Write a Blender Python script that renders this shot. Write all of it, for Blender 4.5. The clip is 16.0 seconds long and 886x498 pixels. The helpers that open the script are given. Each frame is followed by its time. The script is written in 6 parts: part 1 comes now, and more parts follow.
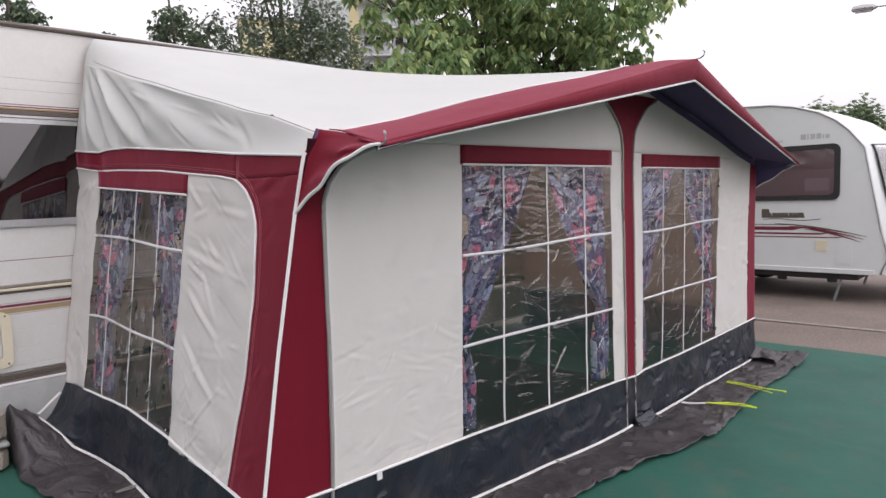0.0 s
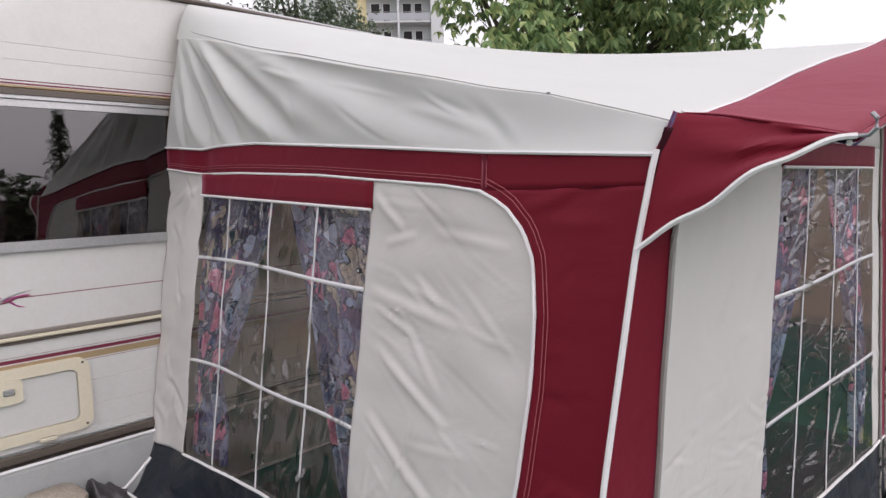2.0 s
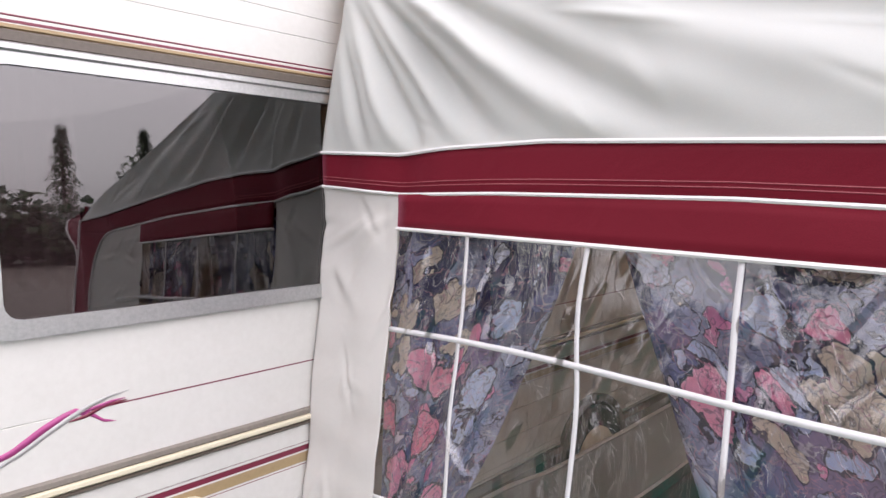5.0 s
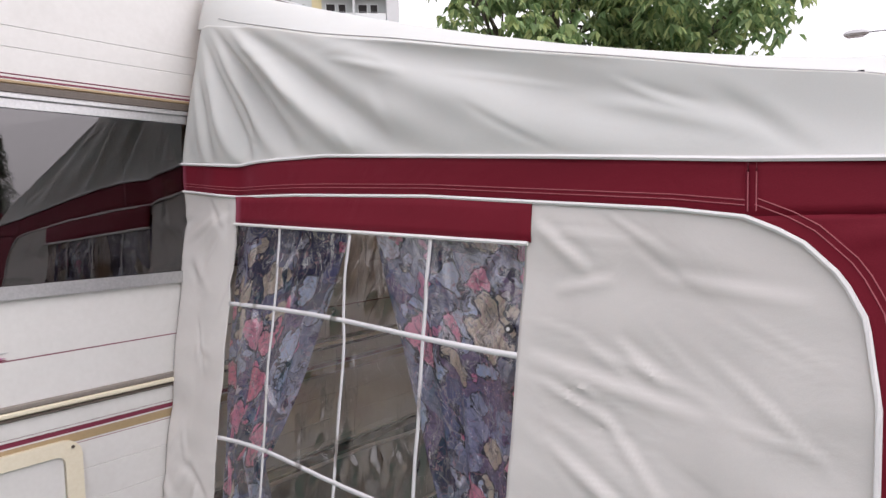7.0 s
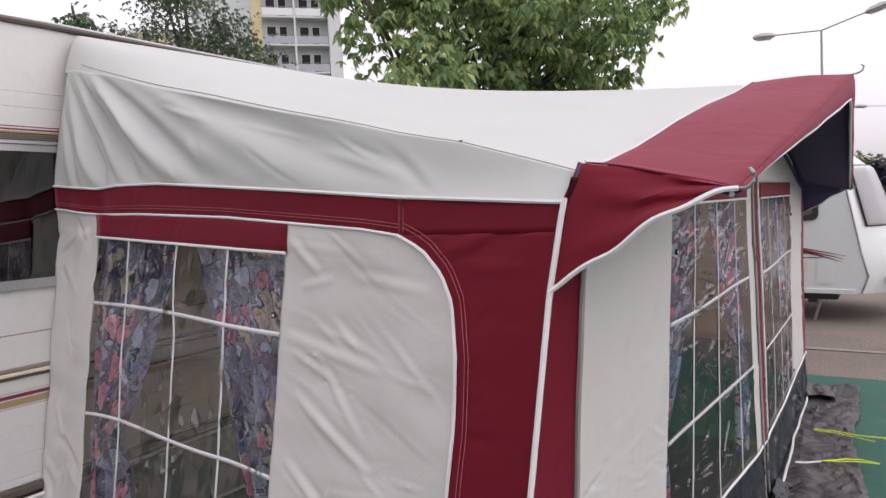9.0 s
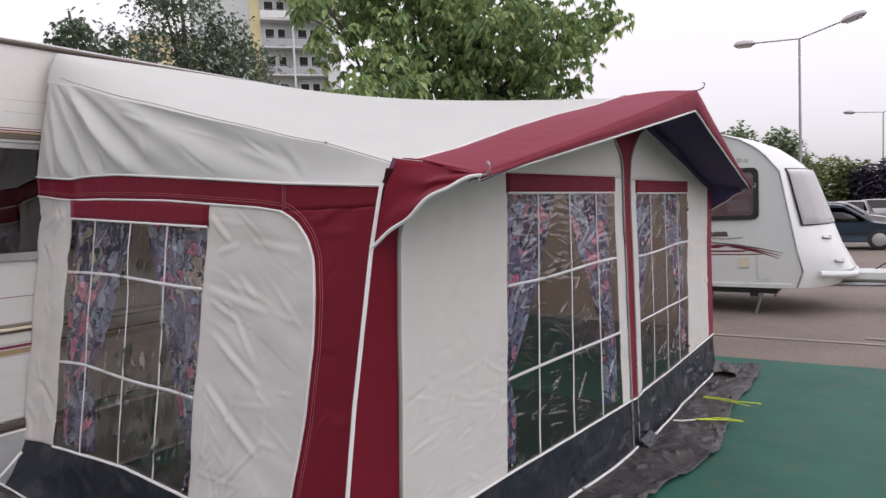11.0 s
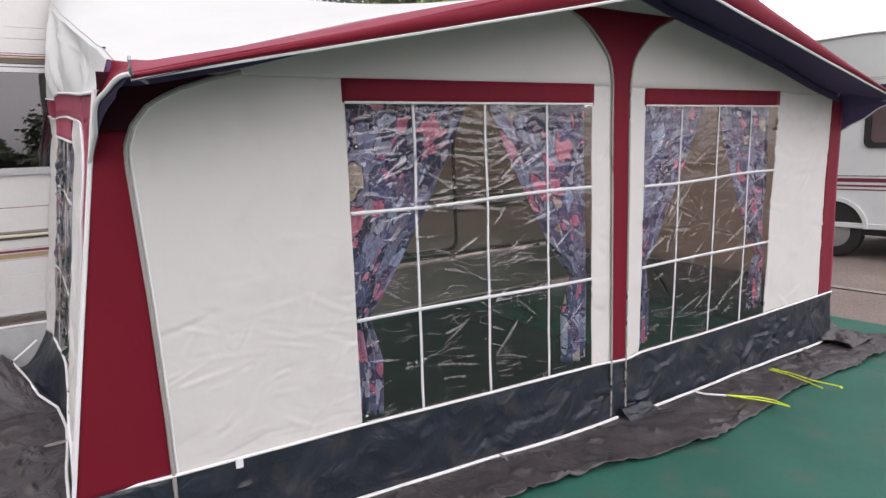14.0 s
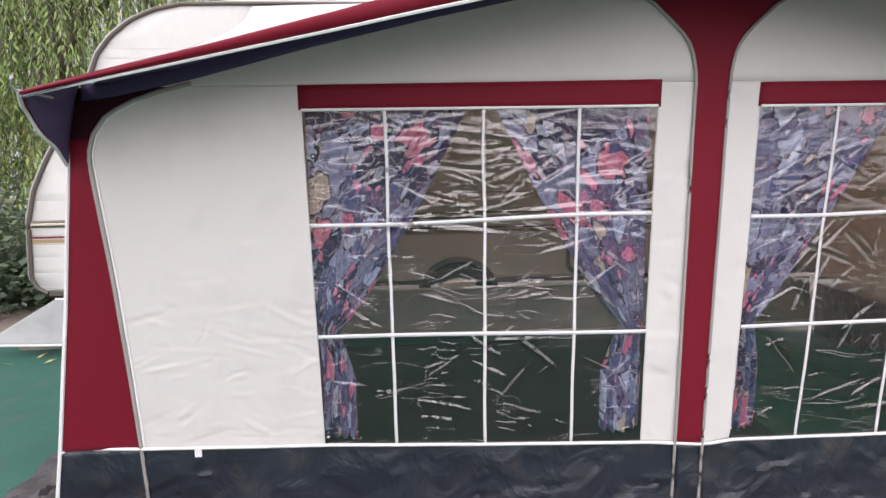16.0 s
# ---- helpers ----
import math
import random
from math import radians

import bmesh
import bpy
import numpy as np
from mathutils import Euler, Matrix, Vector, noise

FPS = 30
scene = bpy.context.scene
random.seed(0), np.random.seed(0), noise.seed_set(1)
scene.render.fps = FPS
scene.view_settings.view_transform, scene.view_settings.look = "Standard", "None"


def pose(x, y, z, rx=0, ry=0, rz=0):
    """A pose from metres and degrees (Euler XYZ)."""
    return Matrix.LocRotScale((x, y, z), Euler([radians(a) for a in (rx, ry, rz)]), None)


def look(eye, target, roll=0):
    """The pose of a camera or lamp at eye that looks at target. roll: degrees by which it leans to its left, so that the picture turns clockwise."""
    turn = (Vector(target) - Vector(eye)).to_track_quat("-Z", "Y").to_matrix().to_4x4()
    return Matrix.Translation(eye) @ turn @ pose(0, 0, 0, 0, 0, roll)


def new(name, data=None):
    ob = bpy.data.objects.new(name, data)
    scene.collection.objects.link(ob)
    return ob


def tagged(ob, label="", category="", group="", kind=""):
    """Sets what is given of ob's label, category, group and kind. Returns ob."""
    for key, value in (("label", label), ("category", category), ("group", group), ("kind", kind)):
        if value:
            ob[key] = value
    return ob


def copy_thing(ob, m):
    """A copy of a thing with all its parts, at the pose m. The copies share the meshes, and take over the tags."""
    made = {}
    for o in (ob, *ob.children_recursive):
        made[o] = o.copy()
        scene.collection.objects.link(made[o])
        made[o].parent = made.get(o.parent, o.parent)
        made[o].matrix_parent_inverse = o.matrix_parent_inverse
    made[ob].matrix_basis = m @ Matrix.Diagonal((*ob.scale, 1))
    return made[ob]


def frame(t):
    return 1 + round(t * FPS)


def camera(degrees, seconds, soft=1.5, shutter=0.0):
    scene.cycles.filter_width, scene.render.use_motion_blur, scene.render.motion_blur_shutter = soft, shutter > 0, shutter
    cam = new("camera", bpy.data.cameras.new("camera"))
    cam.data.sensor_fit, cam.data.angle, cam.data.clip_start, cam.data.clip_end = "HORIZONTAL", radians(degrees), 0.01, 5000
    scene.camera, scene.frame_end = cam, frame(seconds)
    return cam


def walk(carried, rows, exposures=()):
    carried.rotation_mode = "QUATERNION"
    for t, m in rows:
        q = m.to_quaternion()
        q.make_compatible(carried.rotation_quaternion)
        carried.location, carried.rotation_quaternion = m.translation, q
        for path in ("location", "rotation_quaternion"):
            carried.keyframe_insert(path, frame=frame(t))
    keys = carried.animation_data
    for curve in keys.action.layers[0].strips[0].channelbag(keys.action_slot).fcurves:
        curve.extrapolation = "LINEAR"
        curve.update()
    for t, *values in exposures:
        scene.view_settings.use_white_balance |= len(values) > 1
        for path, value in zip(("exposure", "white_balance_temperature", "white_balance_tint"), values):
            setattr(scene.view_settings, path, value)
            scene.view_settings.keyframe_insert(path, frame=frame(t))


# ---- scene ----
cam = camera(70.6, 16.0)
PATH = [
    (0, (-1.297, -1.939, 1.524), (0.123, -0.54, 1.355), -1.9),
    (0.5, (-1.351, -1.582, 1.564), (0.066, -0.181, 1.392), -1.8),
    (1, (-1.45, -1.239, 1.597), (-0.033, 0.162, 1.419), -1.8),
    (1.5, (-1.372, -0.889, 1.584), (0.053, 0.503, 1.402), -1.9),
    (2, (-1.348, -0.621, 1.62), (0.071, 0.777, 1.44), -1.9),
    (2.5, (-1.392, -0.268, 1.66), (0.026, 1.131, 1.482), -1.7),
    (3, (-1.335, 0.078, 1.659), (0.09, 1.47, 1.48), -1.9),
    (3.5, (-1.22, 0.362, 1.726), (0.181, 1.779, 1.554), -2.6),
    (3.7, (-1.213, 0.462, 1.722), (0.189, 1.879, 1.563), -2.7),
    (4.8, (-1.225, 0.935, 1.705), (0.195, 2.34, 1.57), -1.9),
    (5.8, (-1.31, 0.743, 1.645), (0.18, 2.075, 1.57), -1.1),
    (6, (-1.288, 0.678, 1.674), (0.201, 2.01, 1.584), -1.5),
    (6.5, (-1.266, 0.453, 1.663), (0.255, 1.749, 1.586), -1.6),
    (7, (-1.293, 0.211, 1.638), (0.233, 1.501, 1.54), -2.1),
    (7.5, (-1.381, -0.021, 1.623), (0.164, 1.245, 1.528), -1.9),
    (8, (-1.345, -0.248, 1.627), (0.249, 0.956, 1.525), -2.2),
    (8.5, (-1.33, -0.468, 1.69), (0.288, 0.702, 1.572), -2.6),
    (9, (-1.391, -0.61, 1.684), (0.229, 0.556, 1.562), -2.9),
    (9.2, (-1.423, -0.655, 1.686), (0.199, 0.509, 1.561), -2.9),
    (11.3, (-1.637, -1.49, 1.574), (-0.018, -0.322, 1.462), -2.3),
    (11.5, (-1.616, -1.555, 1.569), (-0.007, -0.374, 1.443), -2.2),
    (12, (-1.488, -1.843, 1.55), (0.072, -0.607, 1.347), -2.3),
    (12.5, (-1.212, -1.947, 1.501), (0.288, -0.654, 1.223), -2.4),
    (13, (-0.896, -1.971, 1.473), (0.47, -0.543, 1.162), -2.5),
    (13.5, (-0.538, -2.149, 1.509), (0.745, -0.65, 1.181), -2.2),
    (14, (-0.227, -2.181, 1.476), (0.868, -0.537, 1.163), -2.2),
    (14.5, (0.105, -2.191, 1.456), (0.963, -0.406, 1.173), -2.0),
    (15, (0.485, -2.348, 1.477), (0.851, -0.402, 1.194), -1.3),
    (15.5, (0.781, -2.357, 1.459), (1.004, -0.389, 1.186), -1.1),
    (16, (1.132, -2.328, 1.482), (1.285, -0.354, 1.198), -0.9),
]
walk(cam, [(t, look(eye, target, roll)) for t, eye, target, roll in PATH],
     [(t, s, 6420, 20) for t, s in ((0, -0.72), (0.5, -0.76), (1.5, -0.76), (2.5, -0.74), (3.0, -0.64), (3.5, -0.40), (6, -0.02), (6.5, -0.40), (7, -0.46), (8, -0.62), (9, -0.82), (11.5, -0.92), (12.5, -0.70), (13.5, -0.55), (14.5, -0.45), (15, -0.38), (16, -0.22))])

# ---- light ----
world = bpy.data.worlds.new("overcast_sky")
scene.world = world
world.use_nodes = True
wn, wl = world.node_tree.nodes, world.node_tree.links
sky = wn.new("ShaderNodeTexSky")
sky.sky_type = 'NISHITA'
sky.sun_disc = False
sky.sun_elevation = radians(40)
sky.sun_rotation = radians(173)
sky.air_density, sky.dust_density, sky.ozone_density = 1.0, 6.0, 1.0
grey = wn.new("ShaderNodeHueSaturation")
grey.inputs["Saturation"].default_value = 0.12
wl.new(sky.outputs[0], grey.inputs["Color"])
cloud = wn.new("ShaderNodeGamma")
cloud.inputs["Gamma"].default_value = 0.3
wl.new(grey.outputs[0], cloud.inputs["Color"])
lift = wn.new("ShaderNodeMix")
lift.data_type, lift.blend_type = 'RGBA', 'MULTIPLY'
lift.inputs[0].default_value = 1.0
lift.inputs[7].default_value = (6.4, 6.4, 6.4, 1)
wl.new(cloud.outputs[0], lift.inputs[6])
# an overcast sky is brighter overhead than at the horizon
way, part_z, rise, dome = wn.new("ShaderNodeTexCoord"), wn.new("ShaderNodeSeparateXYZ"), wn.new("ShaderNodeMapRange"), wn.new("ShaderNodeMix")
wl.new(way.outputs["Generated"], part_z.inputs[0])
wl.new(part_z.outputs["Z"], rise.inputs[0])
rise.inputs[1].default_value, rise.inputs[2].default_value, rise.inputs[3].default_value, rise.inputs[4].default_value = 0.15, 1.0, 1.38, 1.95
dome.data_type, dome.blend_type = 'RGBA', 'MULTIPLY'
dome.inputs[0].default_value = 1.0
wl.new(lift.outputs[2], dome.inputs[6])
wl.new(rise.outputs[0], dome.inputs[7])
wl.new(dome.outputs[2], wn["Background"].inputs["Color"])
wn["Background"].inputs["Strength"].default_value = 0.15
sun = new("sun", bpy.data.lights.new("sun", 'SUN'))
sun.data.energy, sun.data.angle, sun.data.color = 0.40, radians(70), (1.0, 0.97, 0.93)
sun.matrix_world = look((1.5, -12, 11), (0, 0, 0))

# ---- materials ----
def mat(name, base, rough=0.6, var=0.12, scale=2.5, grain=150.0, bump=0.15, depth=0.002, metal=0.0, spec=0.5, sheen=0.0, wrinkle=0.0, wscale=6.0, trans=0.0, dirt=0.0):
    m = bpy.data.materials.new(name)
    m.use_nodes = True
    n, l = m.node_tree.nodes, m.node_tree.links
    p = n["Principled BSDF"]
    tc = n.new("ShaderNodeTexCoord")
    big, fine = n.new("ShaderNodeTexNoise"), n.new("ShaderNodeTexNoise")
    big.inputs["Scale"].default_value, big.inputs["Detail"].default_value = scale, 5
    fine.inputs["Scale"].default_value, fine.inputs["Detail"].default_value = grain, 3
    l.new(tc.outputs["Object"], big.inputs["Vector"])
    l.new(tc.outputs["Object"], fine.inputs["Vector"])
    mix = n.new("ShaderNodeMix")
    mix.data_type, mix.blend_type = 'RGBA', 'MIX'
    c = Vector(base)
    mix.inputs[6].default_value = (*(c * (1 - var)), 1)
    mix.inputs[7].default_value = (*[min(1, v) for v in c * (1 + var)], 1)
    l.new(big.outputs["Fac"], mix.inputs[0])
    tint = n.new("ShaderNodeMix")
    tint.data_type, tint.blend_type = 'RGBA', 'OVERLAY'
    tint.inputs[0].default_value = min(1.0, 0.02 + 1.9 * var)
    l.new(mix.outputs[2], tint.inputs[6])
    l.new(fine.outputs["Fac"], tint.inputs[7])
    out = tint.outputs[2]
    if dirt:
        spot = n.new("ShaderNodeTexNoise")
        spot.inputs["Scale"].default_value, spot.inputs["Detail"].default_value = scale * 3, 9
        l.new(tc.outputs["Object"], spot.inputs["Vector"])
        ramp = n.new("ShaderNodeMapRange")
        ramp.inputs[1].default_value, ramp.inputs[2].default_value, ramp.inputs[4].default_value = 0.52, 0.75, dirt
        l.new(spot.outputs["Fac"], ramp.inputs[0])
        dm = n.new("ShaderNodeMix")
        dm.data_type = 'RGBA'
        dm.inputs[7].default_value = (0.12, 0.1, 0.08, 1)
        l.new(ramp.outputs[0], dm.inputs[0])
        l.new(out, dm.inputs[6])
        out = dm.outputs[2]
    l.new(out, p.inputs["Base Color"])
    p.inputs["Roughness"].default_value = rough
    p.inputs["Metallic"].default_value = metal
    p.inputs["Specular IOR Level"].default_value = spec
    p.inputs["Sheen Weight"].default_value = sheen
    p.inputs["Sheen Tint"].default_value = (1.0, 0.30, 0.45, 1)
    p.inputs["Sheen Roughness"].default_value = 0.4
    b = n.new("ShaderNodeBump")
    b.inputs["Strength"].default_value, b.inputs["Distance"].default_value = bump, depth
    l.new(fine.outputs["Fac"], b.inputs["Height"])
    if wrinkle:
        w = n.new("ShaderNodeTexNoise")
        w.inputs["Scale"].default_value, w.inputs["Detail"].default_value, w.inputs["Distortion"].default_value = wscale, 4, 0.8
        l.new(tc.outputs["Object"], w.inputs["Vector"])
        b2 = n.new("ShaderNodeBump")
        b2.inputs["Strength"].default_value, b2.inputs["Distance"].default_value = wrinkle, 0.03
        l.new(w.outputs["Fac"], b2.inputs["Height"])
        l.new(b.outputs[0], b2.inputs["Normal"])
        l.new(b2.outputs[0], p.inputs["Normal"])
    else:
        l.new(b.outputs[0], p.inputs["Normal"])
    if trans:
        t = n.new("ShaderNodeBsdfTranslucent")
        t.inputs["Color"].default_value = (0.80, 0.62, 0.46, 1)
        ms = n.new("ShaderNodeMixShader")
        ms.inputs[0].default_value = trans
        l.new(p.outputs[0], ms.inputs[1])
        l.new(t.outputs[0], ms.inputs[2])
        l.new(ms.outputs[0], n["Material Output"].inputs["Surface"])
    return m


def film_mat(name, stretch, ior):
    """Clear plastic film: see-through, with a sky gloss that breaks on the folds of the sheet and on fine ripples."""
    m = bpy.data.materials.new(name)
    m.use_nodes = True
    n, l = m.node_tree.nodes, m.node_tree.links
    n.remove(n["Principled BSDF"])
    tc, mp, z = n.new("ShaderNodeTexCoord"), n.new("ShaderNodeMapping"), n.new("ShaderNodeTexNoise")
    mp.inputs["Scale"].default_value = stretch
    l.new(tc.outputs["Object"], mp.inputs["Vector"])
    z.inputs["Scale"].default_value, z.inputs["Detail"].default_value, z.inputs["Distortion"].default_value = 1.0, 5, 0.7
    l.new(mp.outputs[0], z.inputs["Vector"])
    b = n.new("ShaderNodeBump")
    b.inputs["Strength"].default_value, b.inputs["Distance"].default_value = 0.5, 0.015
    # sharp hairline creases along the run of the ripples
    height = z.outputs["Fac"]
    for sc, off, wid, high in ((0.5, 3.0, 0.010, 0.7), (1.2, 11.0, 0.018, 0.4)):
        sh, z2 = n.new("ShaderNodeMapping"), n.new("ShaderNodeTexNoise")
        sh.inputs["Location"].default_value = (off, off, off)
        l.new(mp.outputs[0], sh.inputs["Vector"])
        z2.inputs["Scale"].default_value, z2.inputs["Detail"].default_value, z2.inputs["Distortion"].default_value = sc, 2, 1.2
        l.new(sh.outputs[0], z2.inputs["Vector"])
        d, a, rg, ad = n.new("ShaderNodeMath"), n.new("ShaderNodeMath"), n.new("ShaderNodeMapRange"), n.new("ShaderNodeMath")
        d.operation, a.operation, ad.operation = 'SUBTRACT', 'ABSOLUTE', 'ADD'
        d.inputs[1].default_value = 0.5
        l.new(z2.outputs["Fac"], d.inputs[0])
        l.new(d.outputs[0], a.inputs[0])
        rg.inputs[1].default_value, rg.inputs[2].default_value, rg.inputs[3].default_value, rg.inputs[4].default_value = 0.0, wid, high, 0.0
        l.new(a.outputs[0], rg.inputs[0])
        l.new(height, ad.inputs[0])
        # the creases come in patches
        pa, pr, pm = n.new("ShaderNodeTexNoise"), n.new("ShaderNodeMapRange"), n.new("ShaderNodeMath")
        pa.inputs["Scale"].default_value, pa.inputs["Detail"].default_value = 2.6 + off * 0.1, 1
        l.new(tc.outputs["Object"], pa.inputs["Vector"])
        pr.inputs[1].default_value, pr.inputs[2].default_value = 0.52, 0.66
        l.new(pa.outputs["Fac"], pr.inputs[0])
        pm.operation = 'MULTIPLY'
        l.new(rg.outputs[0], pm.inputs[0])
        l.new(pr.outputs[0], pm.inputs[1])
        l.new(pm.outputs[0], ad.inputs[1])
        height = ad.outputs[0]
    l.new(height, b.inputs["Height"])
    g, t, ms, fr = n.new("ShaderNodeBsdfGlossy"), n.new("ShaderNodeBsdfTransparent"), n.new("ShaderNodeMixShader"), n.new("ShaderNodeFresnel")
    g.inputs["Roughness"].default_value = 0.05
    t.inputs["Color"].default_value = (0.94, 0.92, 0.90, 1)
    fr.inputs["IOR"].default_value = ior
    l.new(b.outputs[0], g.inputs["Normal"])
    l.new(b.outputs[0], fr.inputs["Normal"])
    l.new(fr.outputs[0], ms.inputs[0])
    l.new(t.outputs[0], ms.inputs[1])
    l.new(g.outputs[0], ms.inputs[2])
    l.new(ms.outputs[0], n["Material Output"].inputs["Surface"])
    return m


def glass_mat(name, tint, rough=0.02, ior=1.5):
    m = bpy.data.materials.new(name)
    m.use_nodes = True
    n, l = m.node_tree.nodes, m.node_tree.links
    n.remove(n["Principled BSDF"])
    g, t, ms, fr = n.new("ShaderNodeBsdfGlossy"), n.new("ShaderNodeBsdfTransparent"), n.new("ShaderNodeMixShader"), n.new("ShaderNodeFresnel")
    g.inputs["Roughness"].default_value = rough
    t.inputs["Color"].default_value = (*tint, 1)
    fr.inputs["IOR"].default_value = ior
    l.new(fr.outputs[0], ms.inputs[0])
    l.new(t.outputs[0], ms.inputs[1])
    l.new(g.outputs[0], ms.inputs[2])
    l.new(ms.outputs[0], n["Material Output"].inputs["Surface"])
    return m


def floral_mat(name):
    """Printed curtain cotton: slate and navy ground with large pink, pale blue and straw flowers."""
    m = bpy.data.materials.new(name)
    m.use_nodes = True
    n, l = m.node_tree.nodes, m.node_tree.links
    p = n["Principled BSDF"]
    p.inputs["Roughness"].default_value = 0.85
    tc = n.new("ShaderNodeTexCoord")
    nz = n.new("ShaderNodeTexNoise")
    nz.inputs["Scale"].default_value, nz.inputs["Detail"].default_value = 11.0, 7
    l.new(tc.outputs["UV"], nz.inputs["Vector"])
    dist = n.new("ShaderNodeMix")
    dist.data_type = 'VECTOR'
    dist.inputs[0].default_value = 0.14
    l.new(tc.outputs["UV"], dist.inputs[4])
    l.new(nz.outputs["Color"], dist.inputs[5])
    col = None
    layers = ((9.0, ((0.0, (0.15, 0.17, 0.38)), (0.3, (0.31, 0.35, 0.54)), (0.5, (0.04, 0.04, 0.13)), (0.68, (0.42, 0.46, 0.72)), (0.85, (0.24, 0.18, 0.36)))),
              (19.0, ((0.0, (0.06, 0.06, 0.17)), (0.3, (0.66, 0.72, 0.95)), (0.5, (0.90, 0.32, 0.60)), (0.68, (0.46, 0.52, 0.78)), (0.85, (0.80, 0.74, 0.86)))),
              (10.5, ((0.0, (0.72, 0.78, 0.98)), (0.28, (0.98, 0.30, 0.52)), (0.52, (0.58, 0.70, 0.98)), (0.72, (0.78, 0.68, 0.56)), (0.86, (0.50, 0.56, 0.76)))),
              (6.6, ((0.0, (0.98, 0.30, 0.48)), (0.40, (0.64, 0.76, 1.0)), (0.58, (0.98, 0.40, 0.60)), (0.84, (0.80, 0.70, 0.58)))))
    for k, (sc, stops) in enumerate(layers):
        v = n.new("ShaderNodeTexVoronoi")
        v.inputs["Scale"].default_value = sc
        l.new(dist.outputs[1], v.inputs["Vector"])
        sep = n.new("ShaderNodeSeparateColor")
        l.new(v.outputs["Color"], sep.inputs[0])
        r = n.new("ShaderNodeValToRGB")
        r.color_ramp.interpolation = 'CONSTANT'
        while len(r.color_ramp.elements) < len(stops):
            r.color_ramp.elements.new(0.5)
        for e, (pos, c) in zip(r.color_ramp.elements, stops):
            e.position, e.color = pos, (*c, 1)
        l.new(sep.outputs[0], r.inputs[0])
        if col is None:
            col = r.outputs[0]
            continue
        pick = n.new("ShaderNodeMath")
        pick.operation = 'GREATER_THAN'
        pick.inputs[1].default_value = (0, 0.60, 0.50, 0.52)[k]
        l.new(sep.outputs[1], pick.inputs[0])
        # every petal has a dark drawn outline
        for reach, inner in ((0.46, False), (0.41, True)):
            near = n.new("ShaderNodeMath")
            near.operation = 'LESS_THAN'
            near.inputs[1].default_value = reach
            l.new(v.outputs["Distance"], near.inputs[0])
            both = n.new("ShaderNodeMath")
            both.operation = 'MULTIPLY'
            l.new(pick.outputs[0], both.inputs[0])
            l.new(near.outputs[0], both.inputs[1])
            mx = n.new("ShaderNodeMix")
            mx.data_type = 'RGBA'
            l.new(both.outputs[0], mx.inputs[0])
            l.new(col, mx.inputs[6])
            if inner:
                l.new(r.outputs[0], mx.inputs[7])
            else:
                mx.inputs[7].default_value = (0.035, 0.035, 0.08, 1)
            col = mx.outputs[2]
    # brush lines, dark and pale
    for sc, col2, wid, off in ((13.0, (0.035, 0.035, 0.075), 0.022, 0.0), (9.0, (0.72, 0.72, 0.80), 0.012, 4.0), (21.0, (0.05, 0.05, 0.10), 0.02, 9.0), (15.0, (0.70, 0.34, 0.46), 0.012, 13.0)):
        sh = n.new("ShaderNodeMapping")
        sh.inputs["Location"].default_value = (off, off, 0)
        l.new(tc.outputs["UV"], sh.inputs["Vector"])
        z = n.new("ShaderNodeTexNoise")
        z.inputs["Scale"].default_value, z.inputs["Detail"].default_value, z.inputs["Distortion"].default_value = sc, 3, 0.8
        l.new(sh.outputs[0], z.inputs["Vector"])
        a = n.new("ShaderNodeMath")
        a.operation = 'SUBTRACT'
        a.inputs[1].default_value = 0.5
        l.new(z.outputs["Fac"], a.inputs[0])
        b = n.new("ShaderNodeMath")
        b.operation = 'ABSOLUTE'
        l.new(a.outputs[0], b.inputs[0])
        c = n.new("ShaderNodeMapRange")
        c.inputs[1].default_value, c.inputs[2].default_value, c.inputs[3].default_value, c.inputs[4].default_value = 0.0, wid, 0.65, 0.0
        l.new(b.outputs[0], c.inputs[0])
        mx = n.new("ShaderNodeMix")
        mx.data_type = 'RGBA'
        l.new(c.outputs[0], mx.inputs[0])
        l.new(col, mx.inputs[6])
        mx.inputs[7].default_value = (*col2, 1)
        col = mx.outputs[2]
    fine = n.new("ShaderNodeTexNoise")
    fine.inputs["Scale"].default_value, fine.inputs["Detail"].default_value = 38, 8
    l.new(tc.outputs["UV"], fine.inputs["Vector"])
    ov = n.new("ShaderNodeMix")
    ov.data_type, ov.blend_type = 'RGBA', 'OVERLAY'
    ov.inputs[0].default_value = 0.5
    l.new(col, ov.inputs[6])
    l.new(fine.outputs["Fac"], ov.inputs[7])
    l.new(ov.outputs[2], p.inputs["Base Color"])
    t = n.new("ShaderNodeBsdfTranslucent")
    l.new(ov.outputs[2], t.inputs["Color"])
    ms = n.new("ShaderNodeMixShader")
    ms.inputs[0].default_value = 0.08
    l.new(p.outputs[0], ms.inputs[1])
    l.new(t.outputs[0], ms.inputs[2])
    l.new(ms.outputs[0], n["Material Output"].inputs["Surface"])
    return m


